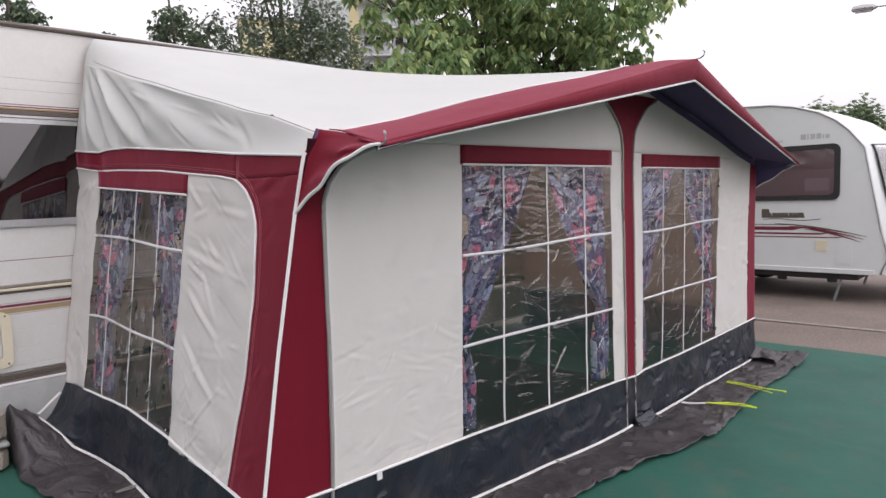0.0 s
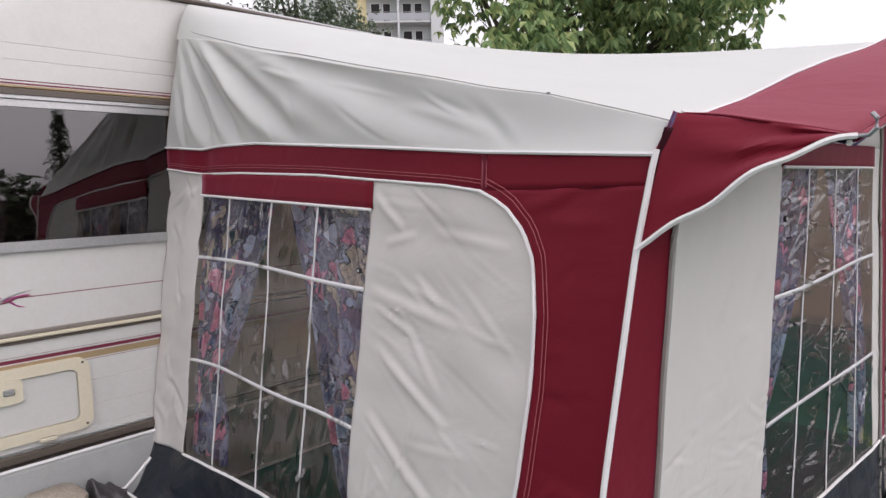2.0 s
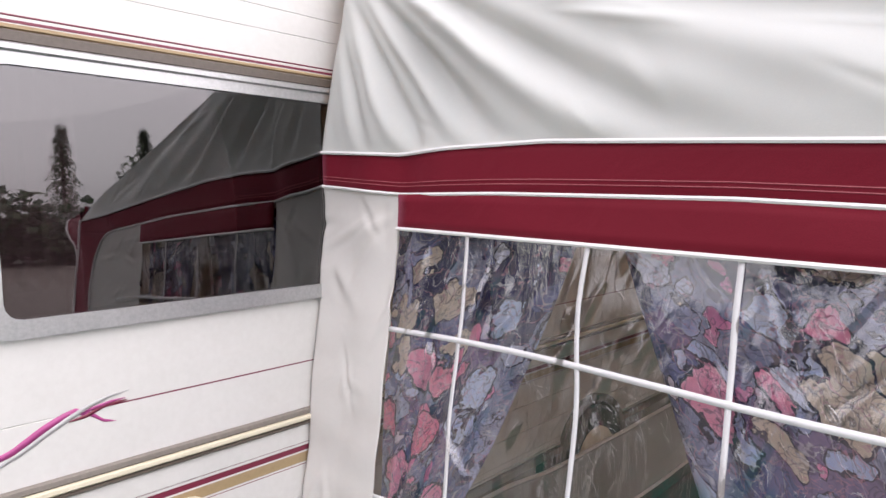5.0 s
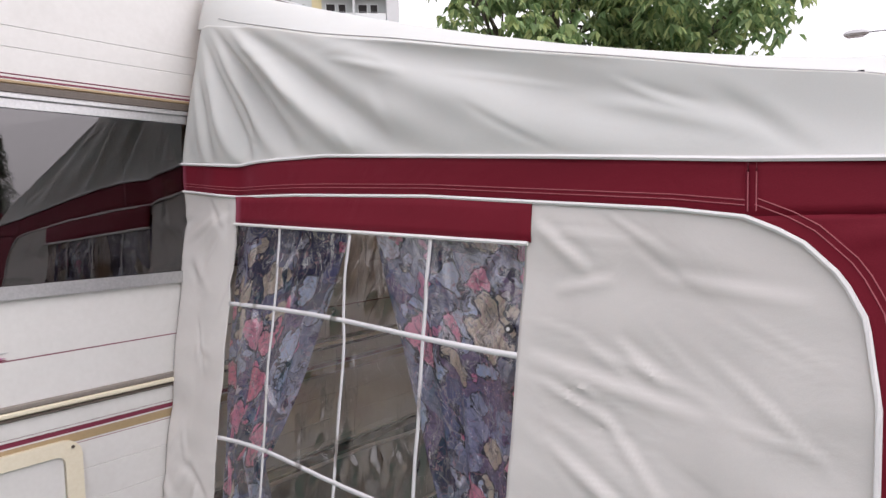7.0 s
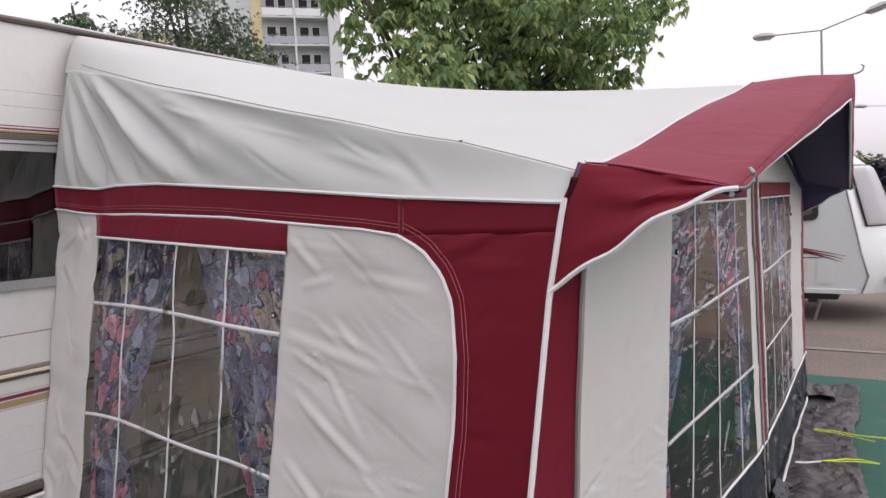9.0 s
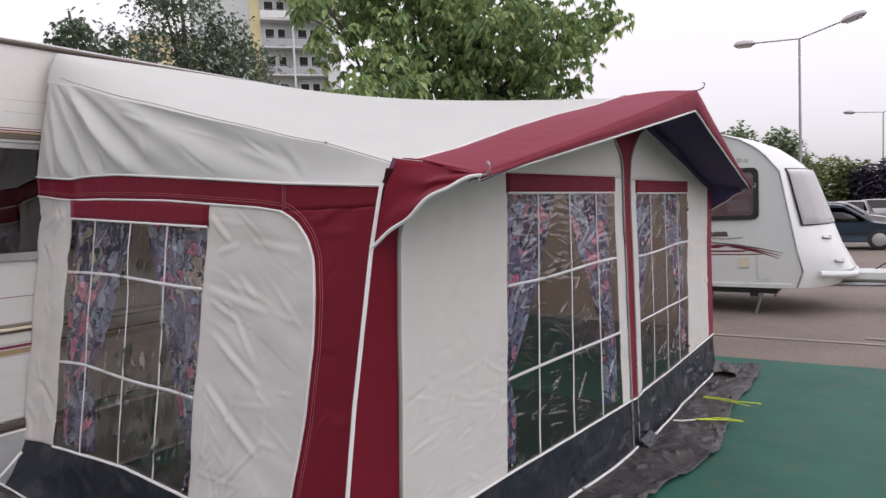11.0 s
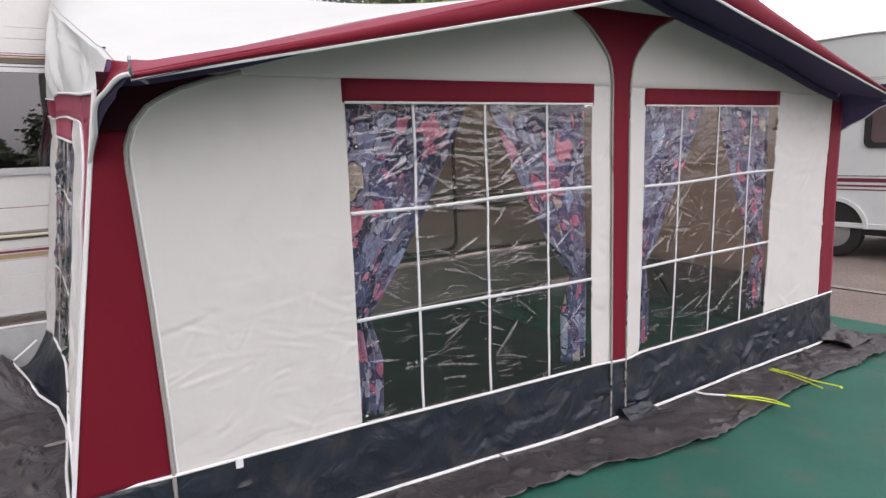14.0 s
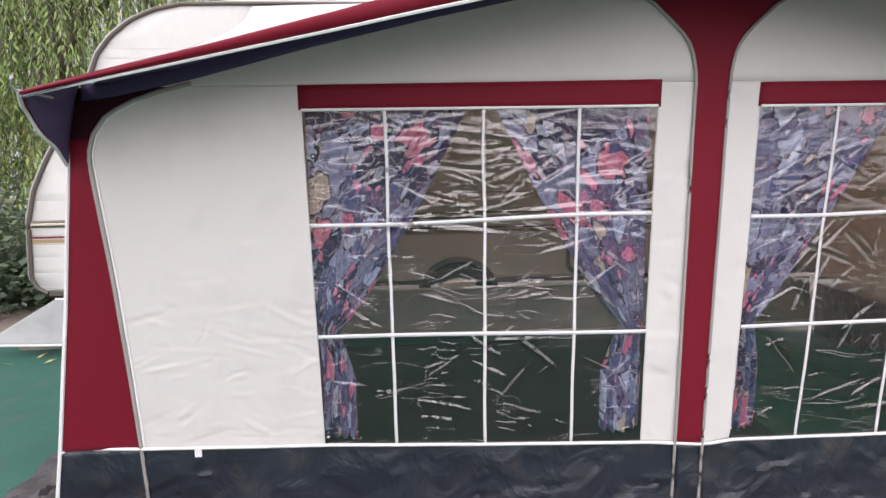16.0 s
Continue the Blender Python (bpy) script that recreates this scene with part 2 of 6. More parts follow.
def leaf_mat(name, a, b, c):
    m = bpy.data.materials.new(name)
    m.use_nodes = True
    n, l = m.node_tree.nodes, m.node_tree.links
    p = n["Principled BSDF"]
    p.inputs["Roughness"].default_value = 0.55
    g = n.new("ShaderNodeNewGeometry")
    r = n.new("ShaderNodeValToRGB")
    r.color_ramp.elements.new(0.5)
    for e, pos, col in zip(r.color_ramp.elements, (0.0, 0.6, 1.0), (a, b, c)):
        e.position, e.color = pos, (*col, 1)
    l.new(g.outputs["Random Per Island"], r.inputs[0])
    l.new(r.outputs[0], p.inputs["Base Color"])
    t = n.new("ShaderNodeBsdfTranslucent")
    l.new(r.outputs[0], t.inputs["Color"])
    ms = n.new("ShaderNodeMixShader")
    ms.inputs[0].default_value = 0.35
    l.new(p.outputs[0], ms.inputs[1])
    l.new(t.outputs[0], ms.inputs[2])
    l.new(ms.outputs[0], n["Material Output"].inputs["Surface"])
    return m


M_WHITE = mat("canvas_white", (0.71, 0.70, 0.68), 0.85, 0.05, 1.8, 420, 0.25, 0.001, wrinkle=0.15, wscale=5.5, trans=0.25, dirt=0.10)
M_ROOF = mat("canvas_roof", (0.68, 0.72, 0.71), 0.8, 0.05, 1.2, 420, 0.2, 0.001, wrinkle=0.14, wscale=4.0, trans=0.33, dirt=0.05)
M_RED = mat("canvas_burgundy", (0.142, 0.005, 0.015), 0.65, 0.08, 2.5, 420, 0.3, 0.001, spec=0.18, sheen=0.30, wrinkle=0.16, wscale=5)
# burgundy darkened to near black: canopy shade put into the colour
M_RED_SHADED = mat("canvas_burgundy_shaded", (0.035, 0.007, 0.012), 0.8, 0.1, 2.5, 420, 0.3, 0.001, spec=0.1)
M_NAVY = mat("canvas_lining", (0.070, 0.046, 0.115), 0.8, 0.1, 2.5, 420, 0.3, 0.001)
M_SKIRT = mat("pvc_skirt", (0.012, 0.016, 0.025), 0.40, 0.22, 3, 90, 0.2, 0.002, wrinkle=0.8, wscale=6, dirt=0.25)
M_FLAP = mat("pvc_flap", (0.044, 0.039, 0.042), 0.40, 0.30, 4, 90, 0.3, 0.002, wrinkle=0.8, wscale=9, dirt=0.35)
M_PIPE = mat("piping_white", (0.72, 0.71, 0.70), 0.6, 0.06, 8, 300)
M_TAPE = mat("tape_white", (0.66, 0.65, 0.66), 0.5, 0.05, 8, 300)
M_ZIP = mat("zip_grey", (0.30, 0.28, 0.26), 0.5, 0.1, 8, 500, 0.6)
M_THREAD = mat("thread_pink", (0.38, 0.10, 0.12), 0.7, 0.1)
M_FILM = film_mat("clear_film_front", (3.2, 1.0, 11.0), 2.05)
M_FILM_SIDE = film_mat("clear_film_side", (1.0, 16.0, 5.0), 2.4)
M_FLORAL = floral_mat("floral_cotton")
M_GREEN = mat("green_groundsheet", (0.012, 0.094, 0.066), 0.7, 0.34, 1.6, 200, 0.6, 0.003, wrinkle=0.35, wscale=2.2, dirt=0.30)
M_TARMAC = mat("tarmac", (0.180, 0.144, 0.122), 0.85, 0.42, 0.7, 48, 1.0, 0.006, dirt=0.25)
M_LINE = mat("road_paint", (0.27, 0.24, 0.215), 0.8, 0.2, 4, 100, 0.5, dirt=0.6)
M_SHELL = mat("caravan_white", (0.60, 0.59, 0.565), 0.35, 0.03, 2, 60, 0.03, dirt=0.06)
M_SHELL2 = mat("caravan_cool_white", (0.66, 0.69, 0.68), 0.28, 0.03, 2, 60, 0.03, dirt=0.05)
M_CREAM = mat("cream_plastic", (0.66, 0.60, 0.46), 0.4, 0.05, 3, 100, 0.05)
M_BROWN = mat("brown_trim", (0.10, 0.08, 0.065), 0.45, 0.12, 6, 100, 0.1)
M_TAUPE = mat("taupe_moulding", (0.21, 0.185, 0.16), 0.45, 0.08, 6, 100, 0.1)
M_MAGENTA = mat("magenta_decal", (0.36, 0.055, 0.20), 0.4, 0.06, 6, 100, 0.05)
M_SILVER = mat("silver_decal", (0.40, 0.39, 0.39), 0.4, 0.05, 6, 100, 0.05)
M_GOLD = mat("gold_stripe", (0.33, 0.24, 0.13), 0.45, 0.06, 6, 100, 0.05)
M_MAROON = mat("maroon_stripe", (0.17, 0.02, 0.045), 0.4, 0.06, 6, 100, 0.05)
M_ALU = mat("aluminium", (0.46, 0.46, 0.46), 0.35, 0.1, 8, 120, 0.1, metal=0.7)
M_BLACK = mat("black_rubber", (0.018, 0.018, 0.019), 0.6, 0.2, 6, 120, 0.2)
M_DARK = mat("dark_void", (0.02, 0.018, 0.017), 0.8, 0.2)
M_GREYSKIRT = mat("grey_valance", (0.34, 0.35, 0.34), 0.6, 0.06, 3, 200, 0.2, wrinkle=0.3, wscale=4, dirt=0.15)
M_STEEL = mat("galvanised_steel", (0.34, 0.35, 0.36), 0.5, 0.12, 8, 120, 0.2, metal=0.6)
M_NEON = mat("neon_rope", (0.62, 0.78, 0.03), 0.6, 0.08, 30, 400, 0.4)
M_BARK = mat("bark", (0.09, 0.075, 0.06), 0.9, 0.3, 6, 40, 1.0, 0.01)
M_CONC = mat("concrete_block", (0.32, 0.28, 0.23), 0.9, 0.2, 9, 90, 0.9, 0.006, dirt=0.3)
M_SMOKED = glass_mat("smoked_glass", (0.38, 0.34, 0.35), 0.012, ior=2.15)
M_PALEGLASS = glass_mat("pale_smoked_glass", (0.84, 0.77, 0.79), ior=1.7)
M_CLEARGLASS = glass_mat("clear_acrylic", (0.95, 0.95, 0.95), ior=1.5)
M_NET = mat("interior_cloth", (0.52, 0.43, 0.44), 0.9, 0.15, 4, 200)
M_LEAF = leaf_mat("maple_leaf", (0.12, 0.21, 0.085), (0.25, 0.36, 0.15), (0.48, 0.54, 0.23))
# dark green lifted and greyed, haze over the trees painted into it
M_LEAF_DARK = leaf_mat("dark_leaf", (0.075, 0.11, 0.075), (0.13, 0.18, 0.115), (0.22, 0.28, 0.16))
M_LEAF_WIL = leaf_mat("willow_leaf", (0.12, 0.20, 0.05), (0.24, 0.36, 0.10), (0.42, 0.52, 0.18))
# hedge greens lightened: the haze of distance is in the colour
M_LEAF_HEDGE_HAZED = leaf_mat("hedge_leaf_hazed", (0.14, 0.18, 0.07), (0.23, 0.28, 0.12), (0.34, 0.37, 0.17))
M_LEAF_PURPLE = leaf_mat("purple_leaf", (0.035, 0.03, 0.05), (0.06, 0.05, 0.08), (0.10, 0.085, 0.12))


# ---- builders ----
def lerp(a, b, t):
    return a + (b - a) * t


def table(x, rows):
    """Straight-line interpolation in rows of (x, value), sorted by x."""
    if x <= rows[0][0]:
        return rows[0][1]
    for (x0, v0), (x1, v1) in zip(rows, rows[1:]):
        if x <= x1:
            return lerp(v0, v1, (x - x0) / (x1 - x0))
    return rows[-1][1]


def nz(x, y, z, s=1.0):
    return noise.noise(Vector((x * s, y * s, z * s)))


class Geo:
    def __init__(self):
        self.v, self.f, self.uv = [], [], None

    def add(self, verts, faces):
        o = len(self.v)
        self.v += [tuple(p) for p in verts]
        self.f += [tuple(i + o for i in q) for q in faces]
        return self

    def grid(self, P, nu, nv, uv=None):
        o = len(self.v)
        for j in range(nv + 1):
            for i in range(nu + 1):
                self.v.append(tuple(P(i / nu, j / nv)))
                if uv:
                    self.uv = self.uv or []
                    self.uv.append(uv(i / nu, j / nv))
        w = nu + 1
        self.f += [(o + j * w + i, o + j * w + i + 1, o + (j + 1) * w + i + 1, o + (j + 1) * w + i) for j in range(nv) for i in range(nu)]
        return self

    def box(self, x0, x1, y0, y1, z0, z1, b=0.0):
        """A box with its edges cut off by b."""
        if b <= 0:
            c = [(x, y, z) for z in (z0, z1) for y in (y0, y1) for x in (x0, x1)]
            return self.add(c, [(0, 2, 3, 1), (4, 5, 7, 6), (0, 1, 5, 4), (1, 3, 7, 5), (3, 2, 6, 7), (2, 0, 4, 6)])
        rings = []
        for z, d in ((z0, b), (z0 + b, 0), (z1 - b, 0), (z1, b)):
            a0, a1, c0, c1 = x0 + d, x1 - d, y0 + d, y1 - d
            e = b
            rings.append([(a0 + e, c0, z), (a1 - e, c0, z), (a1, c0 + e, z), (a1, c1 - e, z), (a1 - e, c1, z), (a0 + e, c1, z), (a0, c1 - e, z), (a0, c0 + e, z)])
        return self.loft(rings, True)

    def loft(self, rings, caps=False, closed=True):
        o, k = len(self.v), len(rings[0])
        for r in rings:
            self.v += [tuple(p) for p in r]
        m = k if closed else k - 1
        for j in range(len(rings) - 1):
            for i in range(m):
                a, b = o + j * k + i, o + j * k + (i + 1) % k
                self.f.append((a, b, b + k, a + k))
        if caps:
            self.f.append(tuple(o + i for i in reversed(range(k))))
            self.f.append(tuple(o + (len(rings) - 1) * k + i for i in range(k)))
        return self

    def tube(self, pts, r, n=6):
        pts = [Vector(p) for p in pts]
        rings = []
        for i, p in enumerate(pts):
            d = (pts[min(i + 1, len(pts) - 1)] - pts[max(i - 1, 0)])
            d = d.normalized() if d.length > 1e-9 else Vector((0, 0, 1))
            a = d.cross(Vector((0, 0, 1)))
            if a.length < 0.05:
                a = d.cross(Vector((1, 0, 0)))
            a.normalize()
            b = d.cross(a)
            rr = r(i / max(1, len(pts) - 1)) if callable(r) else r
            rings.append([p + (a * math.cos(q) + b * math.sin(q)) * rr for q in [2 * math.pi * k / n for k in range(n)]])
        return self.loft(rings, True)

    def prism(self, poly, axis, a, b):
        """A polygon of two coordinates pushed along an axis from a to b."""
        def put(p, s):
            q = list(p)
            q.insert("xyz".index(axis), s)
            return q
        return self.loft([[put(p, a) for p in poly], [put(p, b) for p in poly]], True)

    def ob(self, name, material, parent=None, label="", smooth=True, thick=0.0, recalc=True):
        me = bpy.data.meshes.new(name)
        me.from_pydata(self.v, [], self.f)
        if self.uv:
            lay = me.uv_layers.new(name="UVMap")
            for lp in me.loops:
                lay.data[lp.index].uv = self.uv[lp.vertex_index]
        me.materials.append(material)
        if recalc and not thick:
            bm = bmesh.new()
            bm.from_mesh(me)
            bmesh.ops.recalc_face_normals(bm, faces=bm.faces)
            bm.to_mesh(me)
            bm.free()
        if smooth:
            me.polygons.foreach_set("use_smooth", [True] * len(me.polygons))
            me.set_sharp_from_angle(angle=radians(40))
        ob = new(name, me)
        if thick:
            md = ob.modifiers.new("thickness", 'SOLIDIFY')
            md.thickness, md.offset = thick, 0.0
        if parent:
            attach(ob, parent)
        if label:
            tagged(ob, label)
        return ob


def attach(ob, parent):
    ob.parent = parent
    ob.matrix_parent_inverse = Matrix.Translation(-parent.location) if parent.type == 'EMPTY' else Matrix.Identity(4)


def thing(name, at, label, category, group="", kind=""):
    e = new(name)
    e.empty_display_size = 0.2
    e.location = at
    return tagged(e, label, category, group, kind)


def arc(cx, cz, rx, rz, a0, a1, n):
    return [(cx + rx * math.cos(radians(lerp(a0, a1, i / n))), cz + rz * math.sin(radians(lerp(a0, a1, i / n)))) for i in range(n + 1)]


def rounded(x0, x1, z0, z1, r, n=4):
    return arc(x1 - r, z1 - r, r, r, 0, 90, n) + arc(x0 + r, z1 - r, r, r, 90, 180, n) + arc(x0 + r, z0 + r, r, r, 180, 270, n) + arc(x1 - r, z0 + r, r, r, 270, 360, n)


def ring(outer, inner, axis, a, b):
    """A frame between two outlines of as many points, pushed along an axis."""
    g = Geo()
    k = "xyz".index(axis)
    def put(p, s):
        q = list(p)
        q.insert(k, s)
        return q
    g.loft([[put(p, a) for p in outer], [put(p, a) for p in inner], [put(p, b) for p in inner], [put(p, b) for p in outer], [put(p, a) for p in outer]])
    return g

# pale low-contrast greens, with distance haze mixed into the leaf colour
M_LEAF_FAR_HAZED = leaf_mat("far_leaf_hazed", (0.14, 0.20, 0.12), (0.22, 0.29, 0.17), (0.32, 0.38, 0.21))
M_CARPET = mat("charcoal_carpet", (0.022, 0.023, 0.022), 0.9, 0.2, 4, 300, 0.6)

# ---- ground ----
def zg(x, y=0.0):
    return table(x, ((-1.0, 0.0), (2.27, 0.0), (4.6, -0.075), (8.75, -0.14), (30, -0.14)))


def ground_axis(lo, hi):
    near = [lerp(-8, 14, i / 60) for i in range(61)]
    return [lo, lo / 2, -60, -25, -14] + near + [20, 30, 60, hi / 2, hi]


gx, gy = ground_axis(-900, 900), ground_axis(-900, 900)
g = Geo()
g.add([(x, y, zg(x) - 0.012 + 0.006 * nz(x, y, 0, 0.6)) for y in gy for x in gx],
      [(j * len(gx) + i, j * len(gx) + i + 1, (j + 1) * len(gx) + i + 1, (j + 1) * len(gx) + i) for j in range(len(gy) - 1) for i in range(len(gx) - 1)])
tagged(g.ob("ground", M_TARMAC), "worn brownish grey tarmac car park surface", "ground", kind="structure")

# painted bay lines by the second caravan
for x0, y0, x1, y1 in ((6.75, 1.9, 7.0, -2.2), (7.3, -1.15, 7.75, -6.5)):
    d = Vector((x1 - x0, y1 - y0, 0)).normalized()
    s = Vector((d.y, -d.x, 0)) * 0.05
    gl = Geo().grid(lambda u, v: (lambda p: (p.x, p.y, zg(p.x) - 0.003))(Vector((lerp(x0, x1, u), lerp(y0, y1, u), 0)) + s * (2 * v - 1)), 20, 1)
    tagged(gl.ob("bay_line", M_LINE), "faded white painted parking bay line on tarmac", "road marking", "bay lines", "structure")

# green groundsheet in overlapping widths
def sheet_strip(name, x0, x1, lift, y0, y1, skew):
    def P(u, v):
        x, y = lerp(x0, x1, u), lerp(y0, y1, v)
        x += skew * (y - 0.3) * u
        z = zg(x) + 0.004 + lift + 0.007 * abs(nz(x, y, 0, 1.4)) + 0.012 * max(0, nz(x * 0.35, y * 2.2, 3, 1.0)) ** 2 + 0.010 * math.exp(-((x - 2.76 - 0.16 * (y + 1.3)) / 0.035) ** 2)
        return (x, y, z)
    ob = Geo().grid(P, 130 if x1 - x0 > 3 else 30, 110).ob(name, M_GREEN, thick=0.003)
    return tagged(ob, "dark green woven groundsheet laid flat on the tarmac", "groundsheet", "groundsheet widths")


sheet_strip("groundsheet", -3.6, 4.24, 0.010, -5.5, 3.12, 0.0)
sheet_strip("groundsheet", 4.18, 5.01, 0.004, -5.5, 2.8, -0.02)
sheet_strip("groundsheet", 4.94, 5.5, 0.0, -5.5, 2.6, -0.06)

# ---- the awning: plan ----
def xs(y, z):
    """How far the side wall stands at a height: it flares outwards at the foot."""
    return -(0.125 + 0.075 * max(0, 1 - y / 1.7) + 0.055 * max(0, (y - 1.7) / 0.95)) * max(0, 1.7 - z) / 1.34 - (0.02 if y > 2.5 else 0.0) * max(0, min(1, (y - 2.5) / 0.15)) * (1 if z < 1.9 else 0)


def yf(x, z):
    """Same for the front wall."""
    return table(x, ((0, 0.128), (0.3, 0.105), (0.84, 0.065), (2.1, -0.04), (3, -0.035), (4.6, 0.0))) * max(0, 1.7 - z) / 1.34


def yback(z):
    return table(z, ((0, 2.63), (0.4, 2.645), (1.9, 2.648), (2.62, 2.58)))


def ycorner(z):
    return table(z, ((0, 0.12), (0.36, 0.12), (0.94, 0.10), (1.47, 0.06), (1.69, 0.03), (1.79, 0.0)))


def corner(z):
    return Vector((xs(0, z), ycorner(z), z))


WIDE = 4.68
LEAN = ((0.8, 0.0), (1.5, -0.012), (2.12, -0.035), (2.29, -0.053), (2.40, -0.058), (2.53, -0.08), (2.86, -0.115), (3.2, -0.105), (3.8, -0.07), (4.5, -0.055))
CREASE = 0.006


def S(y, z, lift=0.0, fold=1.0):
    """A point of the side wall."""
    d = fold * (CREASE * nz(y * 2.0 + 4, z * 3.2, 7) + 0.010 * nz(y * 1.1, z * 1.0, 2) + 0.004 * nz(y * 5, z * 9, 1))
    near = min(1, abs(y - ycorner(z)) / 0.25)
    return Vector((xs(y, z) - lift - d * near, y, z))


def F(x, z, lift=0.0, fold=1.0):
    """A point of the front wall."""
    d = fold * (0.004 * nz(x * 2.2, z * 3.0, 3) + 0.007 * nz(x * 1.0, z * 0.9, 5) + 0.004 * max(0, 0.9 - z) * nz(x * 5, z * 9, 4))
    return Vector((x + table(x, LEAN) * max(0, 1.75 - z) / 1.4, yf(x, z) - lift - d, z))


def creases(seed, n, a0, a1, z0, z1, amp, slope, spread, long, wide=1.0):
    """Random sharp pleats: a function of the two wall coordinates."""
    rnd = random.Random(seed)
    rows = []
    for k in range(n):
        th = rnd.gauss(slope, spread)
        rows.append((rnd.uniform(a0, a1), rnd.uniform(z0, z1), math.cos(th), math.sin(th), rnd.uniform(0.25, 1.0) * long, rnd.uniform(0.009, 0.022) * wide, rnd.choice((-1, 1, 1)) * rnd.uniform(0.3, 1) * amp, rnd.uniform(-0.10, 0.10)))
    def d(a, z):
        s = 0.0
        for ca, cz, cx, cy, L, w, h, bend in rows:
            t = (a - ca) * cx + (z - cz) * cy
            if abs(t) < L:
                q = -(a - ca) * cy + (z - cz) * cx + bend * t * t / L
                if abs(q) < 4 * w:
                    s += h * (math.exp(-(q / w) ** 2) - 0.35 * math.exp(-((q - 1.6 * w) / w) ** 2)) * math.cos(0.5 * math.pi * t / L) ** 2
        return s
    return d


CR_DOOR = creases(1, 50, 0.3, 1.1, 0.4, 1.65, 0.0042, 0.32, 0.22, 0.30, 0.5)
CR_DOOR_LOW = creases(2, 22, 0.5, 1.1, 0.35, 0.8, 0.008, 1.9, 0.3, 0.32, 0.7)
CR_BACK = creases(3, 34, 2.3, 2.8, 0.4, 1.7, 0.010, 1.2, 0.7, 0.2)
CR_FRONT = creases(4, 70, 0.1, 0.85, 0.36, 0.95, 0.0028, 0.25, 0.4, 0.17, 0.55)
CR_FRONT_UP = creases(5, 9, 0.1, 0.85, 0.9, 1.7, 0.004, 0.05, 0.12, 0.15)
CR_RIGHT = creases(6, 40, 3.8, 4.6, 0.34, 1.7, 0.008, 0.3, 0.5, 0.25)
CR_RED = creases(7, 34, 0.0, 0.5, 0.4, 1.7, 0.007, -0.35, 0.35, 0.2)
CR_SKIRT = creases(8, 170, -0.2, 4.7, 0.0, 0.34, 0.014, 0.5, 0.8, 0.17, 0.7)
CR_SKIRT_S = creases(9, 36, 0.1, 2.8, 0.0, 0.4, 0.014, 0.9, 0.8, 0.16)
CR_FLAP = creases(10, 260, -0.5, 4.8, -0.6, 0.05, 0.024, 1.0, 1.1, 0.17, 0.7)
CR_FLAP_S = creases(11, 60, 0.0, 3.0, -0.7, -0.15, 0.026, 0.2, 0.9, 0.16)
CR_FILM_SIDE = creases(20, 190, 1.0, 2.4, 0.4, 1.65, 0.019, 1.75, 0.30, 0.13, 0.6)
CR_FILM = creases(21, 105, 0.8, 2.15, 0.36, 1.67, 0.010, 0.15, 0.55, 0.22, 0.36)
CR_FILM_TOP = creases(22, 75, 0.8, 2.15, 1.2, 1.67, 0.0090, 0.0, 0.2, 0.26, 0.5)
CR_FILM_R = creases(23, 120, 2.5, 3.85, 0.34, 1.67, 0.010, 0.15, 0.65, 0.22, 0.36)
CR_GABLE = creases(13, 26, 0.1, 2.3, 1.75, 2.4, 0.010, 0.35, 0.25, 0.30)
CR_NARROW = creases(12, 26, 2.1, 2.55, 0.36, 1.7, 0.006, 0.0, 0.5, 0.12)

BAND_TOP = ((0.03, 1.69), (0.54, 1.73), (0.93, 1.77), (1.35, 1.81), (1.78, 1.85), (2.1, 1.862), (2.29, 1.86), (2.648, 1.895))
BAND_LOW = ((0.54, 1.62), (0.68, 1.64), (1.02, 1.67), (1.35, 1.70), (1.93, 1.733), (2.3, 1.745), (2.648, 1.785))
CURVE = ((0.31, 0.455), (0.6, 0.40), (0.88, 0.35), (1.1, 0.328), (1.3, 0.325), (1.44, 0.345), (1.51, 0.38), (1.58, 0.45), (1.62, 0.54))
SIDE_SKIRT = ((0.1, 0.35), (0.44, 0.37), (1.05, 0.405), (1.64, 0.415), (2.3, 0.40), (2.8, 0.40))
FRONT_SKIRT = ((-0.3, 0.36), (0.1, 0.36), (0.84, 0.362), (1.5, 0.358), (2.12, 0.36), (2.29, 0.345), (2.41, 0.335), (2.55, 0.35), (3.83, 0.33), (4.8, 0.33))
ZIP = ((0.0, 0.11), (0.39, 0.105), (0.61, 0.10), (1.0, 0.085), (1.46, 0.058), (1.52, 0.058), (1.586, 0.081), (1.655, 0.136), (1.714, 0.258), (1.74, 0.35), (1.762, 0.44), (1.79, 0.56))


EAVE = ((0.0, 1.750), (0.04, 1.757), (0.14, 1.766), (0.42, 1.824), (0.63, 1.878), (0.86, 1.938), (1.3, 2.04), (1.86, 2.155), (2.34, 2.272))


def ztop(x):
    """The line where the front wall meets the canopy."""
    return table(min(x, WIDE - x), EAVE)


awning = thing("awning", (2.3, 1.3, 0.0), "cream and burgundy caravan awning with clear windows and dark skirt", "awning")

def cloth(name, P, nu, nv, material, label="", parent=None):
    return Geo().grid(P, nu, nv).ob(name, material, parent or awning, label, thick=0.003)


def piping(pts, r=0.006, parent=None, name="piping", material=None):
    return Geo().tube(pts, r, 6).ob(name, material or M_PIPE, parent or awning)


# roof: straight threads from the caravan rail to the gable, with a sag
EDGE_DIP = ((0.0, 0.0), (0.36, 0.005), (0.58, 0.032), (1.25, 0.08), (1.64, 0.11), (2.23, 0.155), (2.6, 0.185))


